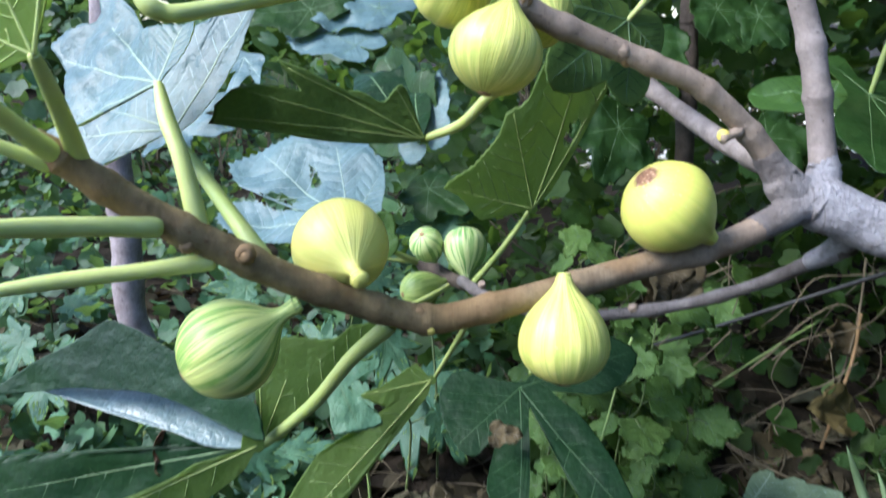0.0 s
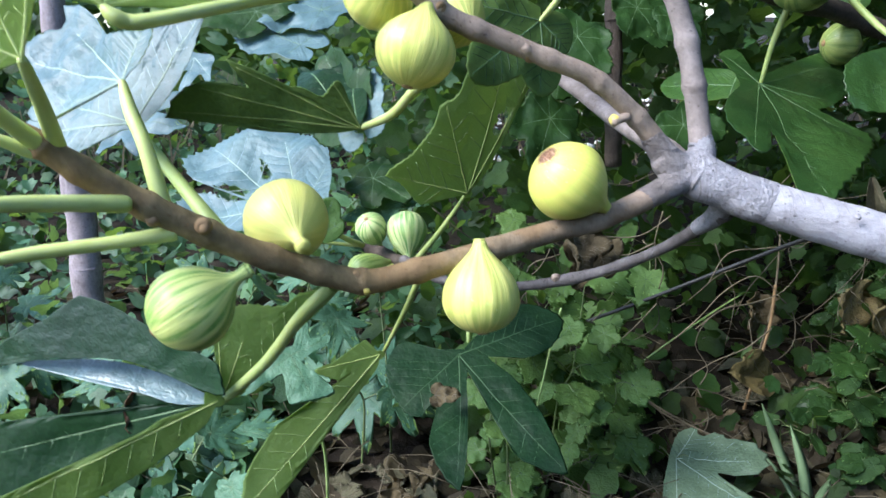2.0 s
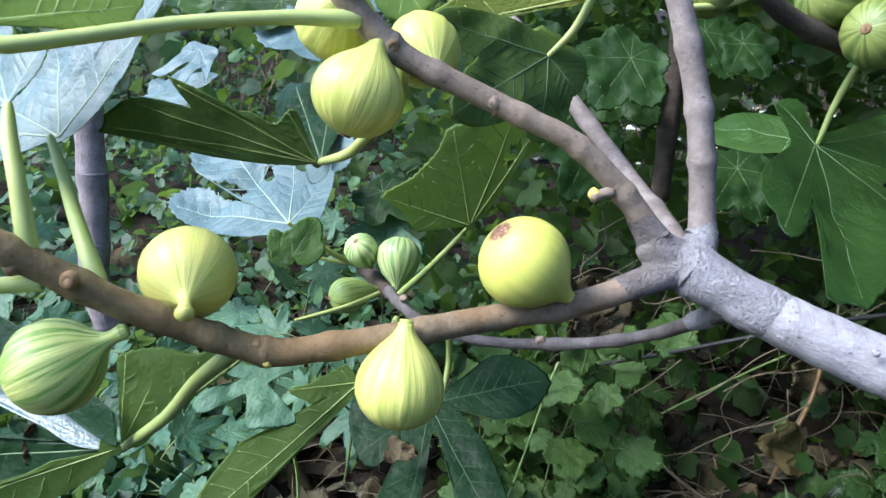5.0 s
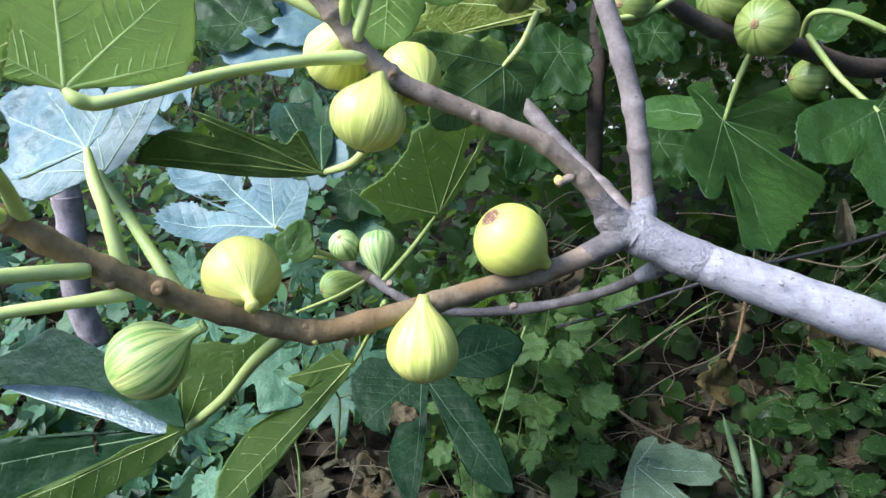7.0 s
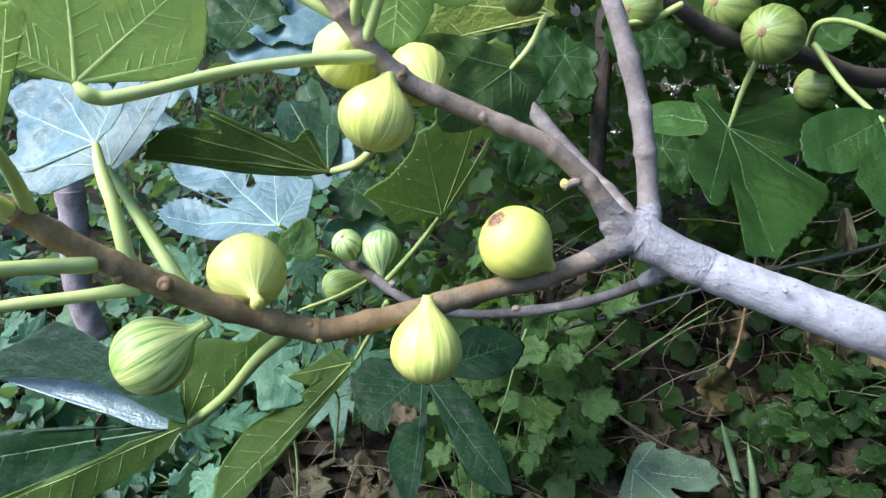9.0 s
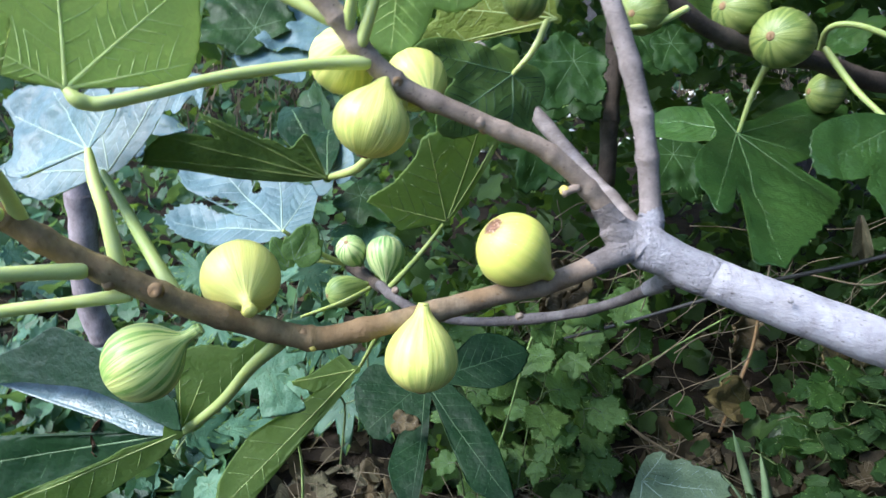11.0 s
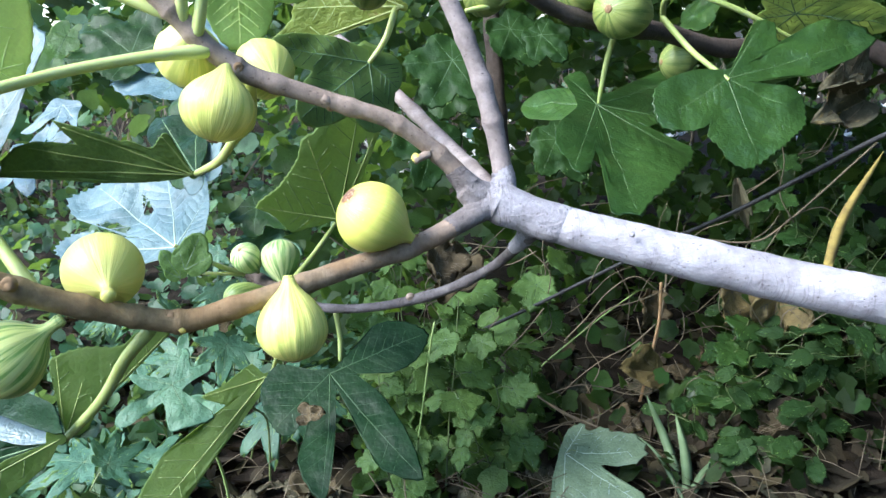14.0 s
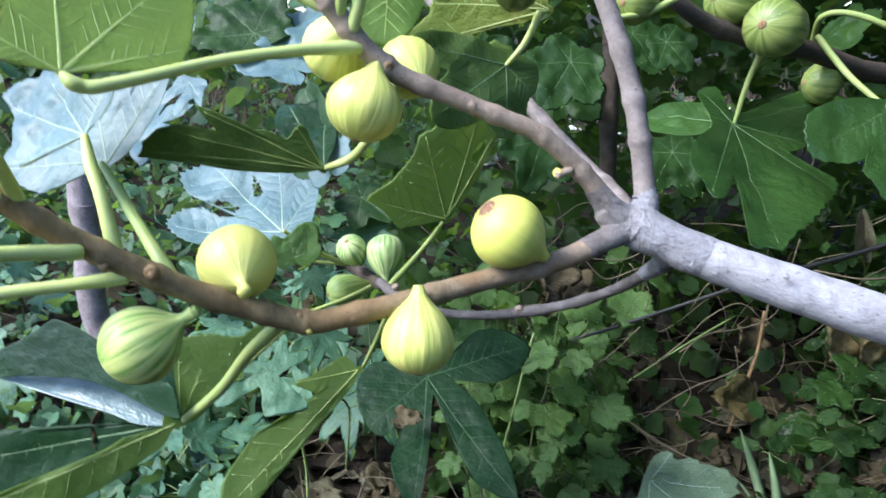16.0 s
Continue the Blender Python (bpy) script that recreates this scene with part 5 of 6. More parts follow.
petiole([(0.4792, 0.6900, 0.6403), (0.4676, 0.6600, 0.6644), (0.4873, 0.6400, 0.6675), (0.5292, 0.6200, 0.6501), (0.5854, 0.6100, 0.6197)], [0.0034, 0.003, 0.003, 0.003, 0.0028], PETIOLE_DIM)
big_leaf((0.5959, 0.6200, 0.6430), (0.6819, 0.5800, 0.6317), (0.0, 0.6, 0.7), UNDER, VEIN_DIM, lobes=THREE, seed=20.0)
# young leaves by the small figs
big_leaf((-0.0679, 0.6000, 0.4219), (-0.0488, 0.6100, 0.4571), (0.15, -0.85, 0.45), [VINE_LEAF, LEAF_UNDER], VEIN_DIM, lobes=((0, 1.0, 0.36), (38, 0.75, 0.3), (-38, 0.6, 0.25)), spokes=90, rings=14, seed=21.0)
big_leaf((-0.0741, 0.6000, 0.4130), (-0.0905, 0.6100, 0.4428), (0.5, -0.8, 0.3), [VINE_LEAF, LEAF_UNDER], VEIN_DIM, lobes=((0, 1.0, 0.28), (30, 0.5, 0.2), (-30, 0.5, 0.2)), spokes=90, rings=14, seed=22.0)
petiole([(0.0082, 0.6550, 0.3701), (-0.0176, 0.6000, 0.3763), (-0.0551, 0.5700, 0.3730)], [0.0026, 0.0024, 0.0022])
petiole([(-0.0286, 0.7100, 0.3751), (-0.0530, 0.7000, 0.3808), (-0.0877, 0.6900, 0.3885)], [0.0024, 0.0022, 0.002])

# ---- figs ----
fig("fig", (0.0638, 0.3350, 0.4581), (0.0639, 0.3470, 0.4921), 0.0475, FIG_YELLOW, "ripe yellow-green fig with faint streaks hanging from the branch", seed=1.0, squash=0.97, slim=0.2, ribs=0.016)
TORN = fig_mat("fig_skin_torn", (0.60, 0.60, 0.13), (0.50, 0.55, 0.10), 0.6, (0.62, 0.58, 0.12), (0.0, 0.0, 0.0))
big = fig("fig", (0.1239, 0.3740, 0.5231), (0.1509, 0.3760, 0.5042), 0.0515, TORN, "ripe pale yellow fig with a torn brown patch", squash=1.06, seed=2.0, eye=False)
spot = big.matrix_basis.inverted() @ Vector((0.1035, 0.3680, 0.5475))
TORN.node_tree.nodes["Vector Math"].inputs[1].default_value = spot.normalized() * 0.0245
fig("fig", (-0.0530, 0.3450, 0.5094), (-0.0388, 0.3060, 0.5055), 0.0505, FIG_PLAIN, "smooth yellow fig resting behind the branch", seed=3.0, slim=1.6, ribs=0.003)
fig("fig", (-0.1007, 0.2960, 0.4748), (-0.0691, 0.3050, 0.4929), 0.0465, FIG_STRIPED, "green-striped fig, its eye turned outwards", seed=4.0, squash=1.08, slim=1.3)
fig("fig", (0.0276, 0.3820, 0.6048), (0.0360, 0.3900, 0.6330), 0.0500, FIG_YELLOW, "plump pale yellow fig with faint streaks", seed=5.0, slim=0.4)
fig("fig", (0.0050, 0.4250, 0.6386), (0.0167, 0.4050, 0.6570), 0.0470, FIG_YELLOW, "pale striped fig behind the branch", seed=6.0)
fig("fig", (0.0543, 0.4400, 0.6258), (0.0653, 0.4100, 0.6170), 0.0450, FIG_YELLOW, "pale green fig behind the branch", seed=7.0)
fig("fig", (0.0220, 0.6650, 0.4065), (0.0234, 0.6450, 0.3793), 0.0440, FIG_YOUNG, "small unripe fig striped green and white", seed=8.0)
fig("fig", (-0.0169, 0.6650, 0.4100), (-0.0083, 0.6830, 0.3852), 0.0340, FIG_YOUNG, "small unripe fig striped green and white", seed=9.0)
fig("fig", (-0.0257, 0.6350, 0.3714), (0.0044, 0.6550, 0.3735), 0.0350, FIG_DULL, "small unripe fig with dull green stripes", seed=10.0)
fig("fig", (0.3978, 0.6150, 0.6547), (0.4492, 0.6600, 0.6478), 0.0560, FIG_GREEN, "green-striped fig on the dark branch", seed=11.0)
fig("fig", (0.3671, 0.6500, 0.6791), (0.4068, 0.6700, 0.6745), 0.0520, FIG_GREEN, "green fig on the dark branch", seed=12.0)
fig("fig", (0.5135, 0.7200, 0.5930), (0.5363, 0.7200, 0.5921), 0.0470, FIG_GREEN, "pale green fig half hidden by a leaf", seed=13.0)
fig("fig", (0.1385, 0.5200, 0.6820), (0.1452, 0.5200, 0.7015), 0.0370, FIG_GREEN, "green fig hanging below the top leaf", seed=14.0)
fig("fig", (0.2454, 0.5600, 0.6747), (0.2735, 0.5900, 0.6772), 0.0400, FIG_GREEN, "small green fig by the upright branch", seed=15.0)

# leaves further up and back
for base, tip, up, mats, lobes in (
        ((-0.0956, 0.8000, 0.5952), (-0.1738, 0.8600, 0.6227), (0.0, -0.5, 0.8), BLUE, OVAL), ((-0.1526, 0.8500, 0.6337), (-0.2162, 0.9000, 0.6809), (0.1, -0.7, 0.6), [LEAF_DEEP, LEAF_UNDER], THREE), ((-0.0741, 0.8500, 0.6348), (-0.1476, 0.9000, 0.6608), (0.0, -0.5, 0.8), BLUE, THREE),
        ((-0.0203, 0.5200, 0.5402), (-0.0534, 0.6000, 0.5967), (-0.7, -0.4, 0.4), [LEAF_DEEP, LEAF_UNDER], ((0, 1.0, 0.25), (40, 0.5, 0.2), (-40, 0.6, 0.2))), ((-0.0127, 0.5000, 0.5421), (-0.0269, 0.5600, 0.5810), (-0.5, -0.5, 0.6), BLUE, OVAL),
        ((0.1257, 0.7200, 0.6236), (0.1662, 0.7200, 0.6271), (0, -0.9, 0.2), [LEAF_DEEP, LEAF_UNDER], OVAL), ((0.4068, 0.9500, 0.6266), (0.4372, 0.9200, 0.5903), (0, -0.8, 0.5), [LEAF_DEEP, LEAF_UNDER], THREE), ((0.3711, 1.0000, 0.6361), (0.4069, 0.9600, 0.5828), (0.2, -0.8, 0.5), [LEAF_DEEP, LEAF_UNDER], THREE),
        ((0.2717, 0.9500, 0.5976), (0.2270, 0.9000, 0.5397), (0, -0.8, 0.5), [LEAF_DEEP, LEAF_UNDER], THREE), ((-0.0169, 0.8000, 0.4340), (0.0287, 0.7600, 0.4158), (0, -0.6, 0.8), [LEAF_DEEP, LEAF_UNDER], FIVE), ((0.2380, 0.9500, 0.4836), (0.2097, 0.9000, 0.4184), (0.2, -0.8, 0.4), [LEAF_DEEP, LEAF_UNDER], THREE),
        ((0.4163, 0.9000, 0.4783), (0.4496, 0.8600, 0.4227), (0, -0.8, 0.5), [LEAF_DEEP, LEAF_UNDER], THREE), ((0.6199, 0.9000, 0.6426), (0.6507, 0.8600, 0.6721), (0, -0.6, 0.7), UNDER, THREE), ((0.4572, 0.9500, 0.6729), (0.3824, 0.9000, 0.6965), (0, -0.6, 0.7), UNDER, THREE),
        ((0.2758, 1.0500, 0.5561), (0.3314, 1.0000, 0.5106), (0.1, -0.8, 0.5), [LEAF_DEEP, LEAF_UNDER], THREE), ((-0.2602, 0.9500, 0.6591), (-0.2870, 0.9000, 0.6086), (0, -0.8, 0.5), UNDER, OVAL), ((-0.3797, 1.0000, 0.4852), (-0.2859, 0.9500, 0.4861), (0, -0.6, 0.8), BLUE, DEEP)):
    big_leaf(base, tip, up, mats, VEIN_DIM, lobes=lobes, rings=14, spokes=110, wave=0.12, teeth=0.03, deep=0.15, vein=0.35, fine=False, seed=50.0 + base[0] * 40)

# ---- things behind and on the ground ----
def trunk(pts, radii, mat, label):
    ob = tagged(stem("tree_trunk", pts, radii, mat, None, "", seg=14, per=8, rough=0.12, nodes=(0.3, 0.5, 0.7)), label, "trunk")
    line = spline([(*p, q) for p, q in zip(pts, radii)], 8)
    for f in (0.3, 0.5, 0.7):
        k = int(f * (len(line) - 1))
        a, b = Vector(line[k][:3]), Vector(line[k + 1][:3])
        stem("bark_ring", [a, a.lerp(b, 0.35)], [line[k][3] * 1.16] * 2, mat, ob, "", seg=14, per=2, rough=0.2)
    return ob


trunk([(-0.4004, 0.8600, 0.1815), (-0.4146, 0.8600, 0.2542), (-0.4124, 0.8700, 0.3542), (-0.4156, 0.8800, 0.4416), (-0.4216, 0.9000, 0.5397), (-0.4218, 0.9200, 0.6712)], [0.02, 0.019, 0.0185, 0.018, 0.017, 0.015], BARK_ROSE, "slim grey-brown trunk among the low plants")
trunk([(0.3673, 1.0500, 0.3916), (0.3591, 1.0500, 0.5127), (0.3556, 1.0600, 0.6170), (0.3503, 1.0600, 0.7484)], [0.014, 0.0135, 0.013, 0.012], BARK_DARK, "dark thin trunk in the vines")

cable = stem("cable", [(0.6552, 0.5000, 0.5374), (0.6394, 0.5300, 0.5198), (0.6080, 0.5900, 0.4716), (0.5594, 0.6600, 0.4118), (0.5167, 0.7500, 0.3506), (0.4688, 0.8100, 0.2983), (0.3706, 0.8900, 0.2144), (0.2895, 0.9600, 0.1451), (0.2043, 1.0200, 0.0699), (0.0296, 1.1000, -0.0460)],
             [0.0028] * 10, CABLE, None, "", seg=8, per=6)
tagged(cable, "thin black cable slung through the vines", "cable")


def plant(name, category, label, root, top, count, size, lobes, mats, vein_mat, seed, stem_mat=VINE_STEM, thick=0.0014, up=(0, -0.45, 0.9), veins=1.0, group=""):
    """A stem with leaves set alternately along it, each leaf on a short stalk."""
    r = random.Random(seed)
    root, top = Vector(root), Vector(top)
    thing = tagged(new(name), label, category, group)
    thing.location = root
    inv = Matrix.Translation(root).inverted()
    side = Vector((r.gauss(0, 0.03), r.gauss(0, 0.03), 0.02))
    line = spline([root - Vector((0, 0, 0.02)), root.lerp(top, 0.35) + side, root.lerp(top, 0.7) - side * 0.6, top], 6)
    parts = [stem("stem", line[::3], [thick * (1 - 0.1 * i) for i in range(len(line[::3]))], stem_mat, None, "", seg=6, per=3)]
    for k in range(count):
        s = (k + 1) / count * (len(line) - 1)
        at = line[int(round(s))]
        a = k * 2.4 + r.uniform(-0.5, 0.5)
        out = Vector((math.cos(a), math.sin(a) * 0.7 - 0.25, r.uniform(0.0, 0.5))).normalized()
        sz = size * r.uniform(0.65, 1.15)
        j = at + out * sz * 0.6
        parts.append(stem("leaf_stalk", [at, at.lerp(j, 0.5) + Vector((0, 0, 0.004)), j], [thick * 0.6] * 3, stem_mat, None, "", seg=5, per=3))
        d = Vector((out.x, out.y, r.uniform(-0.75, 0.1))).normalized()
        n = Vector(up) + Vector((r.gauss(0, 0.3), r.gauss(0, 0.3), 0))
        parts.append(leaf("leaf", j, j + d * sz, n, mats, vein_mat, None, lobes=lobes, cup=r.uniform(0.0, 0.2), droop=r.uniform(0.05, 0.3), wave=0.1, seed=seed + k, rings=6, spokes=60, teeth=0.05, vein=veins * 0.6, thick=0.0002, fine=False, quilt=0.012))
    for p in parts:
        p.parent, p.matrix_parent_inverse = thing, inv
    return thing


VM, TM = [VINE_LEAF, LEAF_UNDER], [LEAF_TEAL, LEAF_UNDER]
rv = random.Random(21)
for k in range(34):
    y = rv.uniform(0.90, 1.28)
    x = rv.uniform(0.12, 0.95) * (y + 0.15)
    h = rv.uniform(0.08, 0.42) if y > 0.9 else rv.uniform(0.04, 0.16)
    if 0.36 < x < 0.80:
        x += 0.5
    # vines past x 0.45 take a darker leaf, shade put into the colour
    plant("vine", "vine", "climbing vine with small lobed green leaves", (x, y, ground_height(x, y)), (x + rv.gauss(0, 0.07), y - rv.uniform(0, 0.06), h), rv.randint(5, 9), rv.uniform(0.026, 0.042), rv.choice((IVY, VINE, OVAL)), VM if x < 0.45 else [LEAF_FACE, LEAF_UNDER], VEIN_FAINT, 100 + k * 11, group="vines behind the tree")
for k, (x, y, h) in enumerate(((-0.24, 0.80, 0.12), (-0.40, 0.95, 0.16), (-0.05, 0.95, 0.16), (-0.62, 1.05, 0.14), (-0.30, 1.15, 0.18), (-0.52, 0.78, 0.10), (-0.80, 1.3, 0.2), (-0.16, 1.35, 0.22))):
    plant("fig_seedling", "seedling", "young fig plant with deeply lobed blue-green leaves", (x, y, ground_height(x, y)), (x + 0.01, y - 0.05, h), 5, 0.075, DEEP, TM, VEIN_DIM, 700 + k * 13, thick=0.002, group="seedlings on the soil")
plant("fig_seedling", "seedling", "young fig plant with deeply lobed blue-green leaves", (-0.008, 0.850, ground_height(-0.008, 0.850)), (-0.018, 0.82, 0.39), 3, 0.07, DEEP, TM, VEIN_DIM, 2100, thick=0.002, group="seedlings on the soil")
plant("fig_seedling", "seedling", "young fig plant with deeply lobed blue-green leaves", (-0.053, 0.790, ground_height(-0.053, 0.790)), (-0.063, 0.76, 0.271), 3, 0.07, DEEP, TM, VEIN_DIM, 2129, thick=0.002, group="seedlings on the soil")
plant("fig_seedling", "seedling", "young fig plant with deeply lobed blue-green leaves", (-0.228, 0.690, ground_height(-0.228, 0.690)), (-0.238, 0.66, 0.131), 4, 0.07, DEEP, TM, VEIN_DIM, 2158, thick=0.002, group="seedlings on the soil")
plant("fig_seedling", "seedling", "young fig plant with deeply lobed blue-green leaves", (-0.095, 0.880, ground_height(-0.095, 0.880)), (-0.105, 0.85, 0.306), 3, 0.07, DEEP, TM, VEIN_DIM, 2187, thick=0.002, group="seedlings on the soil")
# the pale lobed leaf low down beside the branch
s = leaf("leaf", (-0.102, 0.6, 0.293), (-0.151, 0.57, 0.273), (0.07, -0.63, 0.77), TM, VEIN_DIM, None,
         lobes=((-3, 1.02, 0.10), (52, 0.71, 0.10), (-81, 0.80, 0.10), (-170, 0.63, 0.10),),
         rim=((80, 0.20), (57, 0.70), (49, 0.75), (29, 0.47), (12, 0.26), (13, 0.66), (3, 1.06), (-11, 1.03), (-23, 0.44), (-40, 0.40), (-54, 0.83), (-66, 0.89), (-97, 1.02), (-106, 0.88), (-99, 0.50), (-87, 0.28), (-139, 0.28), (-163, 0.66), (-174, 0.76), (171, 0.46), (148, 0.69), (135, 0.66), (144, 0.28)),
         cup=0.03, droop=0.0, wave=0.06, seed=43.0, spokes=150, rings=18, vein=0.7)
p = tagged(new("fig_seedling"), "young fig plant with one broad blue-green lobed leaf", "seedling", "seedlings on the soil")
p.location = (-0.09, 0.70, ground_height(-0.09, 0.70))
t = stem("stem", [(-0.09, 0.70, 0.0), (-0.085, 0.68, 0.12), (-0.095, 0.63, 0.25), (-0.102, 0.600, 0.293)], [0.0022, 0.002, 0.0018, 0.0015], GREEN_STEM, None, "", seg=6, per=5)
for q in (s, t):
    q.parent, q.matrix_parent_inverse = p, Matrix.Translation(p.location).inverted()

LANCE = ((0, 1.0, 0.25), (25, 0.6, 0.2), (-25, 0.6, 0.2))
for k in range(11):
    y = rv.uniform(0.80, 1.0)
    x = rv.uniform(0.80, 1.08) * (y + 0.08)
    plant("shrub", "shrub", "low shrub with pointed dark green leaves", (x, y, ground_height(x, y)), (x + rv.gauss(0, 0.06), y - rv.uniform(0.02, 0.08), rv.uniform(0.08, 0.30)), rv.randint(8, 12), rv.uniform(0.045, 0.065), LANCE, [SHRUB_LEAF, LEAF_UNDER], VEIN_FAINT, 1700 + k * 19, group="shrubs under the limb")
for k, (x, y) in enumerate(((0.64, 0.74), (0.70, 0.70), (0.76, 0.76), (0.58, 0.80), (0.82, 0.83), (0.67, 0.83))):
    plant("herb", "herb", "low herb with rounded green leaves among dead leaves", (x, y, ground_height(x, y)), (x + 0.01, y - 0.03, 0.05 + 0.012 * k), 5, 0.04, OVAL, [SHRUB_LEAF, LEAF_UNDER], VEIN_FAINT, 1900 + k * 23, group="herbs on the litter")
for k in range(13):
    x, y = rv.uniform(0.10, 0.30), rv.uniform(0.68, 0.90)
    plant("vine", "vine", "climbing vine with small lobed bright green leaves", (x, y, ground_height(x, y)), (x + rv.gauss(0, 0.03), y - 0.03, rv.uniform(0.08, 0.34) * (1.3 - x)), rv.randint(6, 10), rv.uniform(0.030, 0.042), rv.choice((IVY, VINE)), VM, VEIN_DIM, 1300 + k * 17, group="vines behind the tree")
# here too the leaf colour darkens past x 0.45 in place of shade
for k, (root, top, n, sz) in enumerate((((0.22, 0.83, 0.0), (0.2100, 0.8000, 0.2416), 9, 0.046), ((0.28, 0.88, 0.0), (0.2660, 0.8300, 0.1351), 7, 0.044), ((0.19, 0.76, 0.0), (0.1828, 0.7400, 0.0899), 5, 0.042), ((0.36, 0.95, 0.0), (0.3446, 0.9000, 0.1451), 4, 0.055), ((0.30, 1.0, 0.0), (0.4049, 0.9500, 0.2596), 9, 0.045), ((0.75, 0.95, 0.0), (0.7544, 0.9000, 0.1471), 8, 0.05), ((0.70, 0.90, 0.0), (0.6974, 0.8600, 0.0485), 6, 0.05))):
    plant("vine", "vine", "climbing vine with broad toothed green leaves", root, top, n, sz, IVY, VM if root[0] < 0.45 else [LEAF_FACE, LEAF_UNDER], VEIN_FAINT, 930 + 7 * k, thick=0.0018, group="vines behind the tree")


def dead_leaf(base, tip, up, lobes=THREE, mats=(DRY, DRY), label="curled brown dead leaf", **kw):
    args = dict(cup=0.9, droop=0.5, wave=0.35, rings=6, spokes=60, vein=1.0, thick=0.0003)
    args.update(kw)
    return tagged(leaf("dead_leaf", base, tip, up, list(mats), STRAW, None, lobes=lobes, **args), label, "dead leaf", "dead leaves")


dead_leaf((0.592, 0.89, 0.074), (0.508, 0.87, 0.100), (0.0, -0.75, 0.65), ((0, 1.0, 0.26), (28, 0.8, 0.24), (-28, 0.75, 0.24)), seed=1.0, fold=0.45, cup=0.3, droop=0.1, wave=0.12, rings=16, spokes=90, quilt=0.03, vein=0.6, label="curled olive-brown dead leaf caught in the vines", mats=(DRY_OLIVE, DRY_OLIVE))
dead_leaf((0.7090, 0.9000, 0.3950), (0.7230, 0.8800, 0.3150), (-0.5, -0.75, 0.1), ((0, 1.0, 0.2), (25, 0.8, 0.14), (-25, 0.8, 0.14)), seed=2.0, fold=1.1, quilt=0.02, rings=12, cup=0.2, droop=0.3, wave=0.1, label="rolled grey-green dead leaf hanging in the vines", mats=(DRY_GREY, DRY_GREY))
dead_leaf((0.782, 0.74, 0.546), (0.703, 0.72, 0.546), (0.1, -0.6, 0.7), ((0, 1.0, 0.32), (35, 0.8, 0.3), (-35, 0.8, 0.3)), seed=3.0, fold=0.9, rings=10, quilt=0.02, label="rolled dead leaf on the dark branch", mats=(DRY_GREY, DRY_GREY))
dead_leaf((0.797, 0.755, 0.525), (0.703, 0.735, 0.502), (0.0, -0.8, 0.4), ((0, 1.0, 0.25), (30, 0.8, 0.2), (-30, 0.7, 0.2)), seed=3.5, fold=0.7, rings=10, quilt=0.02, label="rolled dead leaf on the dark branch", mats=(DRY_GREY, DRY_TAN))
dead_leaf((0.8186, 0.9300, 0.1689), (0.7979, 0.9100, 0.0950), (-0.3, -0.8, 0.2), seed=4.0, fold=0.5, label="tan dead leaf hanging below the limb", mats=(DRY_TAN, DRY_TAN))
dead_leaf((0.7467, 0.9500, 0.1795), (0.7678, 0.9400, 0.1065), (0.3, -0.8, 0.2), seed=5.0, label="tan dead leaf hanging below the limb", mats=(DRY_TAN, DRY_TAN))
dead_leaf((0.0424, 0.5050, 0.2941), (0.0659, 0.5000, 0.2949), (0.2, -0.6, 0.7), ((0, 1.0, 0.35), (60, 0.5, 0.3), (-60, 0.5, 0.3)), seed=6.0, label="small pale dead leaf caught on a green leaf")
dead_leaf((-0.1684, 0.3700, 0.3839), (-0.1771, 0.3680, 0.3576), (0.6, -0.7, 0.2), ((0, 1.0, 0.19), (30, 0.4, 0.15), (-30, 0.4, 0.15)), (RED_DRY, RED_DRY), "withered red-brown leaf lying on a fig leaf", seed=7.0, cup=0.5, droop=0.1, fold=0.5)
dead_leaf((0.1957, 0.6200, 0.4019), (0.2068, 0.6000, 0.3678), (0.5, -0.8, 0.1), seed=8.0, vein=0.7, fold=0.4, label="brown dead leaf hanging behind the branch")
dead_leaf((0.2285, 0.6400, 0.3812), (0.1959, 0.6200, 0.3489), (-0.4, -0.7, 0.2), seed=9.0, fold=0.5, label="brown dead leaf hanging behind the branch")
for k in range(30):
    y = rv.uniform(0.62, 1.05)
    x = rv.uniform(-0.25, 0.85) * (y + 0.1)
    a = rv.uniform(0, 6.283)
    b0 = Vector((x, y, ground_height(x, y) + 0.012))
    s = rv.uniform(0.03, 0.07)
    dead_leaf(b0, b0 + Vector((s * math.cos(a), s * math.sin(a), rv.uniform(-0.003, 0.02))), (rv.gauss(0, 0.2), rv.gauss(0, 0.2), 1), rv.choice((THREE, OVAL, VINE)), label="brown dead leaf lying on the soil", mats=((DRY, DRY), (DRY_GREY, DRY_GREY))[k % 2], seed=20.0 + k, cup=rv.uniform(0.2, 0.9), rings=4, spokes=40)

# broad grey-green leaf and grass blades at the edge of the soil
g = plant("weed", "weed", "low weed with one broad grey-green leaf", (0.40, 0.78, 0.0), (0.3750, 0.7150, 0.0620), 1, 0.03, OVAL, [LEAF_GREY, LEAF_GREY], VEIN_BLUE, 41)
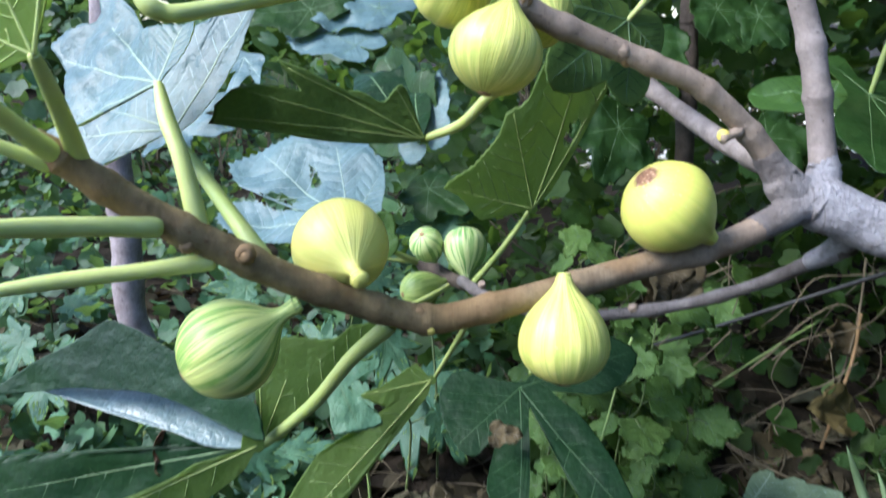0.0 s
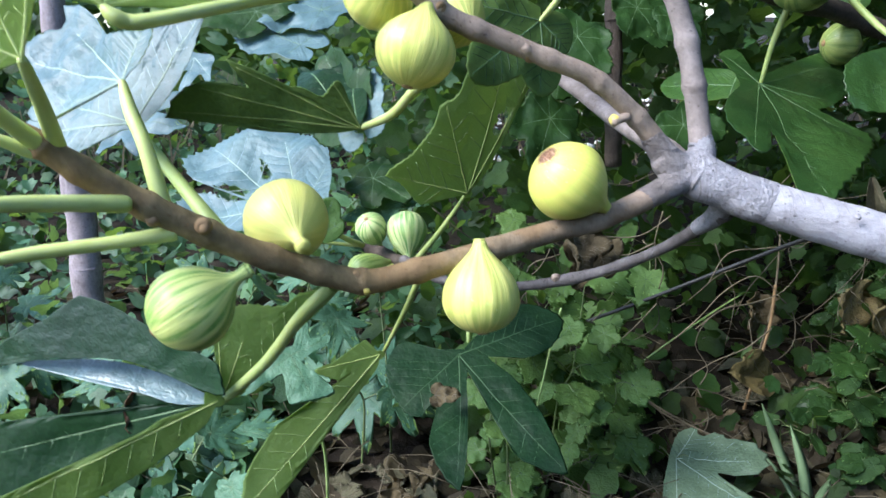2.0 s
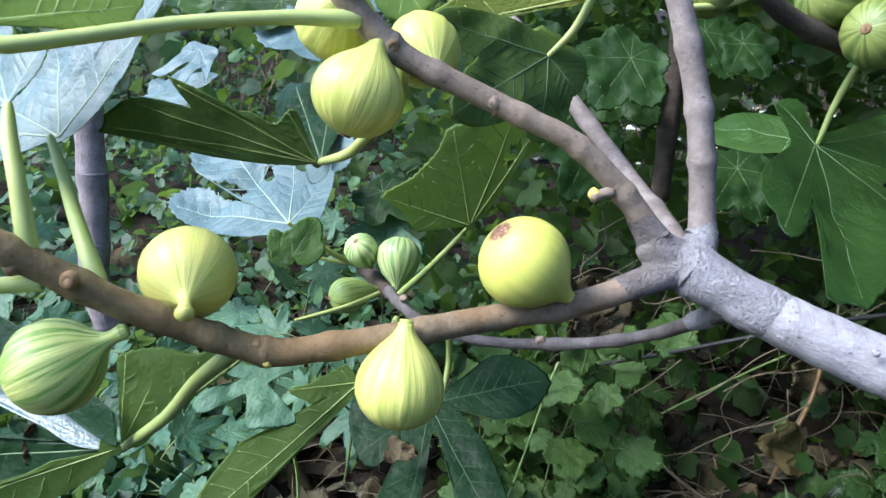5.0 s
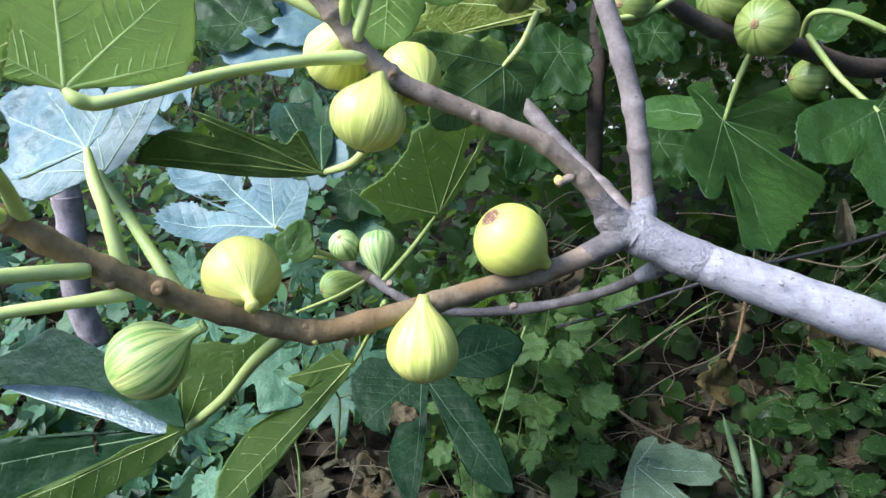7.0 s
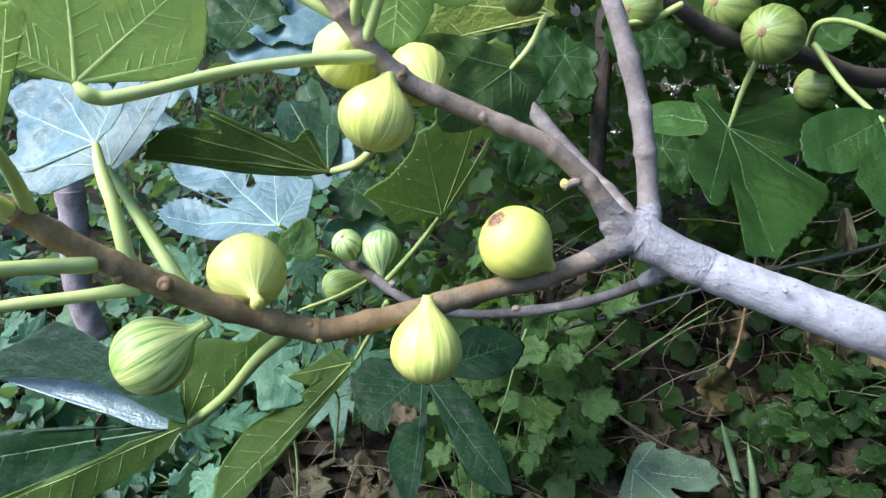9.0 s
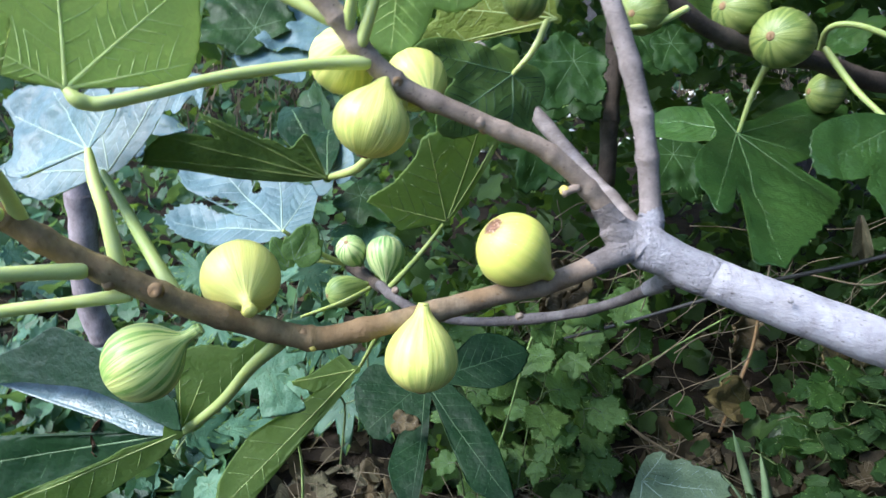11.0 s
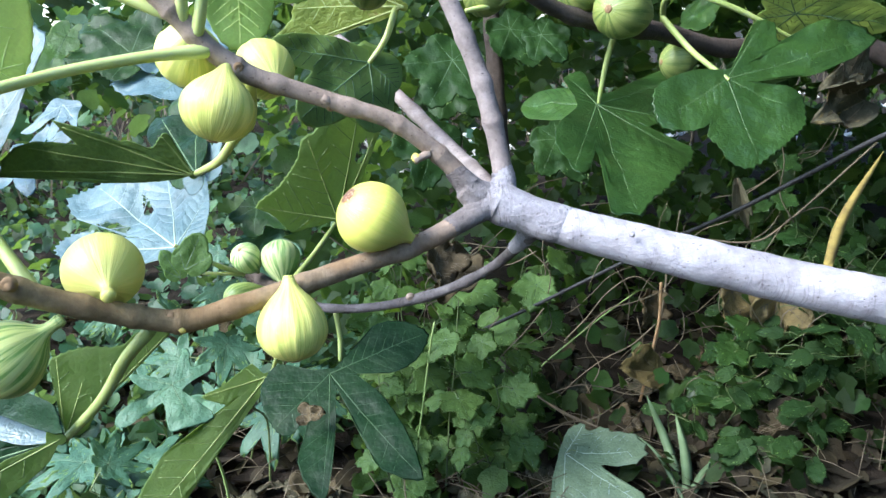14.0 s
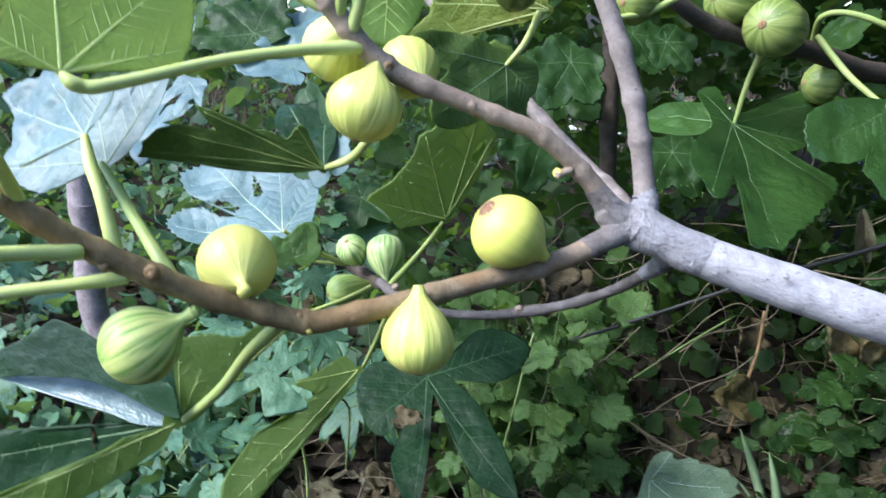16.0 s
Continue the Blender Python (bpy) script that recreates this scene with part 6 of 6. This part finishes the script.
w = leaf("leaf", (0.375, 0.715, 0.062), (0.473, 0.665, 0.08), (-0.29, -0.23, 0.93), [LEAF_GREY, LEAF_GREY], VEIN_BLUE, None,
         lobes=((-2, 0.95, 0.20), (-66, 0.46, 0.20), (36, 1.19, 0.20), (85, 0.96, 0.20),),
         rim=((-128, 0.12), (-90, 0.37), (-68, 0.50), (-54, 0.43), (-44, 0.60), (-31, 0.66), (-22, 0.85), (-10, 0.99), (0, 1.00), (8, 0.91), (15, 0.70), (19, 0.49), (27, 0.70), (28, 0.94), (29, 1.13), (38, 1.33), (54, 1.32), (70, 1.20), (85, 1.04), (96, 0.79), (105, 0.45), (135, 0.13)),
         vein=0.6, cup=0.03, droop=0.0, wave=0.06, seed=42.0, spokes=120, teeth=0.03, thick=0.0004)
w.parent, w.matrix_parent_inverse = g, Matrix.Translation(g.location).inverted()


def blade(base, mid, tip, width, mat=BLADE, label="long flat grass blade rising from the soil"):
    pts = spline([base, mid, tip], 8)
    bm = bmesh.new()
    rows = []
    for i, p in enumerate(pts):
        s = i / (len(pts) - 1)
        w = width * 1.15 * math.sin(math.pi * (0.22 + 0.78 * s)) ** 0.8 + 0.0003
        x = Vector((0.95, -0.3, 0))
        f = Vector((0.1, 0.4, 0)) * w
        rows.append([bm.verts.new(p + x * w * k + (f if k == 0 else Vector((0, 0, 0)))) for k in (-1, 0, 1)] + [bm.verts.new(p + f + Vector((0, 0.0008, 0)))])
    for a, b in zip(rows, rows[1:]):
        for i, j in ((0, 1), (1, 2), (2, 3), (3, 0)):
            bm.faces.new((a[i], a[j], b[j], b[i]))
    return tagged(obj("grass", bm, mat), label, "grass", "grass blades")


blade((0.53, 0.645, 0.004), (0.546, 0.755, 0.029), (0.524, 0.785, 0.097), 0.0065)
blade((0.527, 0.643, 0.004), (0.559, 0.721, 0.03), (0.575, 0.79, 0.057), 0.0065)
blade((0.525, 0.646, 0.006), (0.514, 0.715, 0.04), (0.496, 0.76, 0.05), 0.0026)
blade((0.53, 0.64, 0.006), (0.56, 0.629, 0.016), (0.564, 0.585, 0.01), 0.006)
blade((0.531, 0.652, 0.008), (0.566, 0.682, 0.022), (0.591, 0.708, 0.022), 0.006)
blade((0.4626, 0.3450, 0.4629), (0.5137, 0.4000, 0.4843), (0.5908, 0.4600, 0.5220), 0.0038, WITHERED, "withered yellow blade standing against the limb")


def loose_stem(pts, r, mat, label, cat="stem"):
    return tagged(stem("dry_twig" if mat == STRAW else "grass_stalk", pts, [r] * len(pts), mat, None, "", seg=6, per=6), label, cat)


loose_stem([(0.1587, 0.6600, 0.1210), (0.1724, 0.6550, 0.1978), (0.1851, 0.6520, 0.2763), (0.1927, 0.6500, 0.3139)], 0.0012, GREEN_STEM, "thin straight green grass stem")
loose_stem([(0.2963, 0.8600, 0.1469), (0.3629, 0.8300, 0.0920), (0.4258, 0.8000, 0.0581), (0.4794, 0.7600, 0.0479)], 0.0012, STRAW, "thin tan stem crossing the soil")
loose_stem([(0.2507, 0.8800, 0.0958), (0.2739, 0.8600, 0.0958), (0.2877, 0.8700, 0.1118), (0.3179, 0.8800, 0.1458), (0.3246, 0.8600, 0.1178), (0.3155, 0.8600, 0.0678)], 0.001, STRAW, "thin looping dry tendril")
loose_stem([(0.4025, 1.0000, 0.0364), (0.4577, 1.0000, 0.0814), (0.5384, 1.0200, 0.1264), (0.6163, 1.0500, 0.1566)], 0.0016, GREEN_STEM, "slanting green stem in the vines")
loose_stem([(0.6252, 1.0000, 0.0259), (0.6412, 1.0000, 0.1152), (0.6575, 1.0200, 0.1918), (0.6640, 1.0400, 0.2675)], 0.002, STRAW, "reddish stem rising through the vines")
loose_stem([(0.0594, 0.8600, 0.3781), (0.0954, 0.8500, 0.3482), (0.1450, 0.8600, 0.3109)], 0.001, STRAW, "thin tan stem behind the figs")
loose_stem([(0.8606, 0.8000, 0.4576), (0.7618, 0.8500, 0.3278), (0.7147, 0.8600, 0.3021), (0.6416, 0.8800, 0.3079)], 0.0016, STRAW, "dry stem hanging by the cable")

# dead leaves and stalks hanging in the dark under the limb
dead_leaf((0.4928, 0.9000, 0.0759), (0.5035, 0.8700, -0.0096), (-0.4, -0.8, 0.1), ((0, 1.0, 0.16), (35, 0.5, 0.12), (-35, 0.4, 0.12)), seed=81.0, fold=0.9, label="withered brown leaf hanging in the shade")
dead_leaf((0.4963, 0.8400, 0.0145), (0.5382, 0.8200, 0.0203), (0.1, -0.6, 0.7), THREE, seed=82.0, label="brown dead leaf caught in dry stems")
dead_leaf((0.6537, 0.8000, -0.0081), (0.7159, 0.7800, -0.0078), (0.1, -0.6, 0.7), THREE, seed=83.0, cup=0.5, label="large crumpled brown leaf on the soil")
dead_leaf((0.6888, 0.8400, -0.0082), (0.6390, 0.8400, 0.0031), (0.1, -0.5, 0.8), THREE, seed=84.0, label="brown dead leaf caught in dry stems")
dead_leaf((0.3165, 0.8600, 0.1269), (0.3141, 0.8500, 0.0922), (-0.4, -0.8, 0.1), ((0, 1.0, 0.2), (40, 0.6, 0.2), (-40, 0.6, 0.2)), seed=85.0, fold=0.8, label="shrivelled brown leaf on a dead stump")
dead_leaf((0.3293, 0.8600, 0.1065), (0.3400, 0.8500, 0.0767), (0.5, -0.7, 0.1), ((0, 1.0, 0.2), (40, 0.6, 0.2), (-40, 0.6, 0.2)), seed=86.0, fold=0.8, label="shrivelled brown leaf on a dead stump")
dead_leaf((0.6201, 1.0200, 0.1489), (0.6066, 1.0000, 0.1004), (0.3, -0.8, 0.1), THREE, seed=87.0, fold=0.5, label="grey-brown dead leaf hanging in the vines")
stump = tagged(new("dead_stump"), "dead forked brown stump among the vines", "stump")
stump.location = (0.3200, 0.8600, -0.0216)
for pts, radii in (([(0.3246, 0.8600, -0.0897), (0.3189, 0.8600, -0.0105), (0.3200, 0.8600, 0.0544), (0.3252, 0.8700, 0.1169)], [0.008, 0.0085, 0.0065, 0.004]), ([(0.3192, 0.8600, 0.0060), (0.3345, 0.8500, 0.0421), (0.3462, 0.8450, 0.0665), (0.3551, 0.8400, 0.0884)], [0.009, 0.0085, 0.008, 0.006])):
    p = stem("fork", pts, radii, BARK_DARK, None, "", seg=10, per=6, rough=0.4)
    p.parent, p.matrix_parent_inverse = stump, Matrix.Translation(stump.location).inverted()
loose_stem([(0.3070, 0.8800, 0.1497), (0.3507, 0.8500, 0.1025), (0.3997, 0.8300, 0.0599), (0.4645, 0.8100, 0.0311), (0.5189, 0.7900, 0.0237)], 0.0015, STRAW, "long tan stem crossing the dark hollow")
loose_stem([(0.6155, 0.9500, 0.2115), (0.6105, 0.9400, 0.1459), (0.5874, 0.9200, 0.0791), (0.5612, 0.9000, -0.0063)], 0.0026, ENDWOOD, "red-brown stem rising through the vines")
loose_stem([(0.4444, 0.8000, -0.0090), (0.4786, 0.8800, 0.0079), (0.4999, 0.9100, 0.0653)], 0.002, ENDWOOD, "thin brown stem in the shade")
loose_stem([(0.5886, 0.7600, -0.0310), (0.6586, 0.7800, -0.0159), (0.7086, 0.7700, -0.0211), (0.7304, 0.7400, -0.0366)], 0.0013, STRAW, "bent dry stem lying over dead leaves")
loose_stem([(0.6237, 0.8000, -0.0187), (0.6985, 0.8200, -0.0151), (0.8042, 0.8400, -0.0087)], 0.0012, STRAW, "thin dry stem lying over dead leaves")
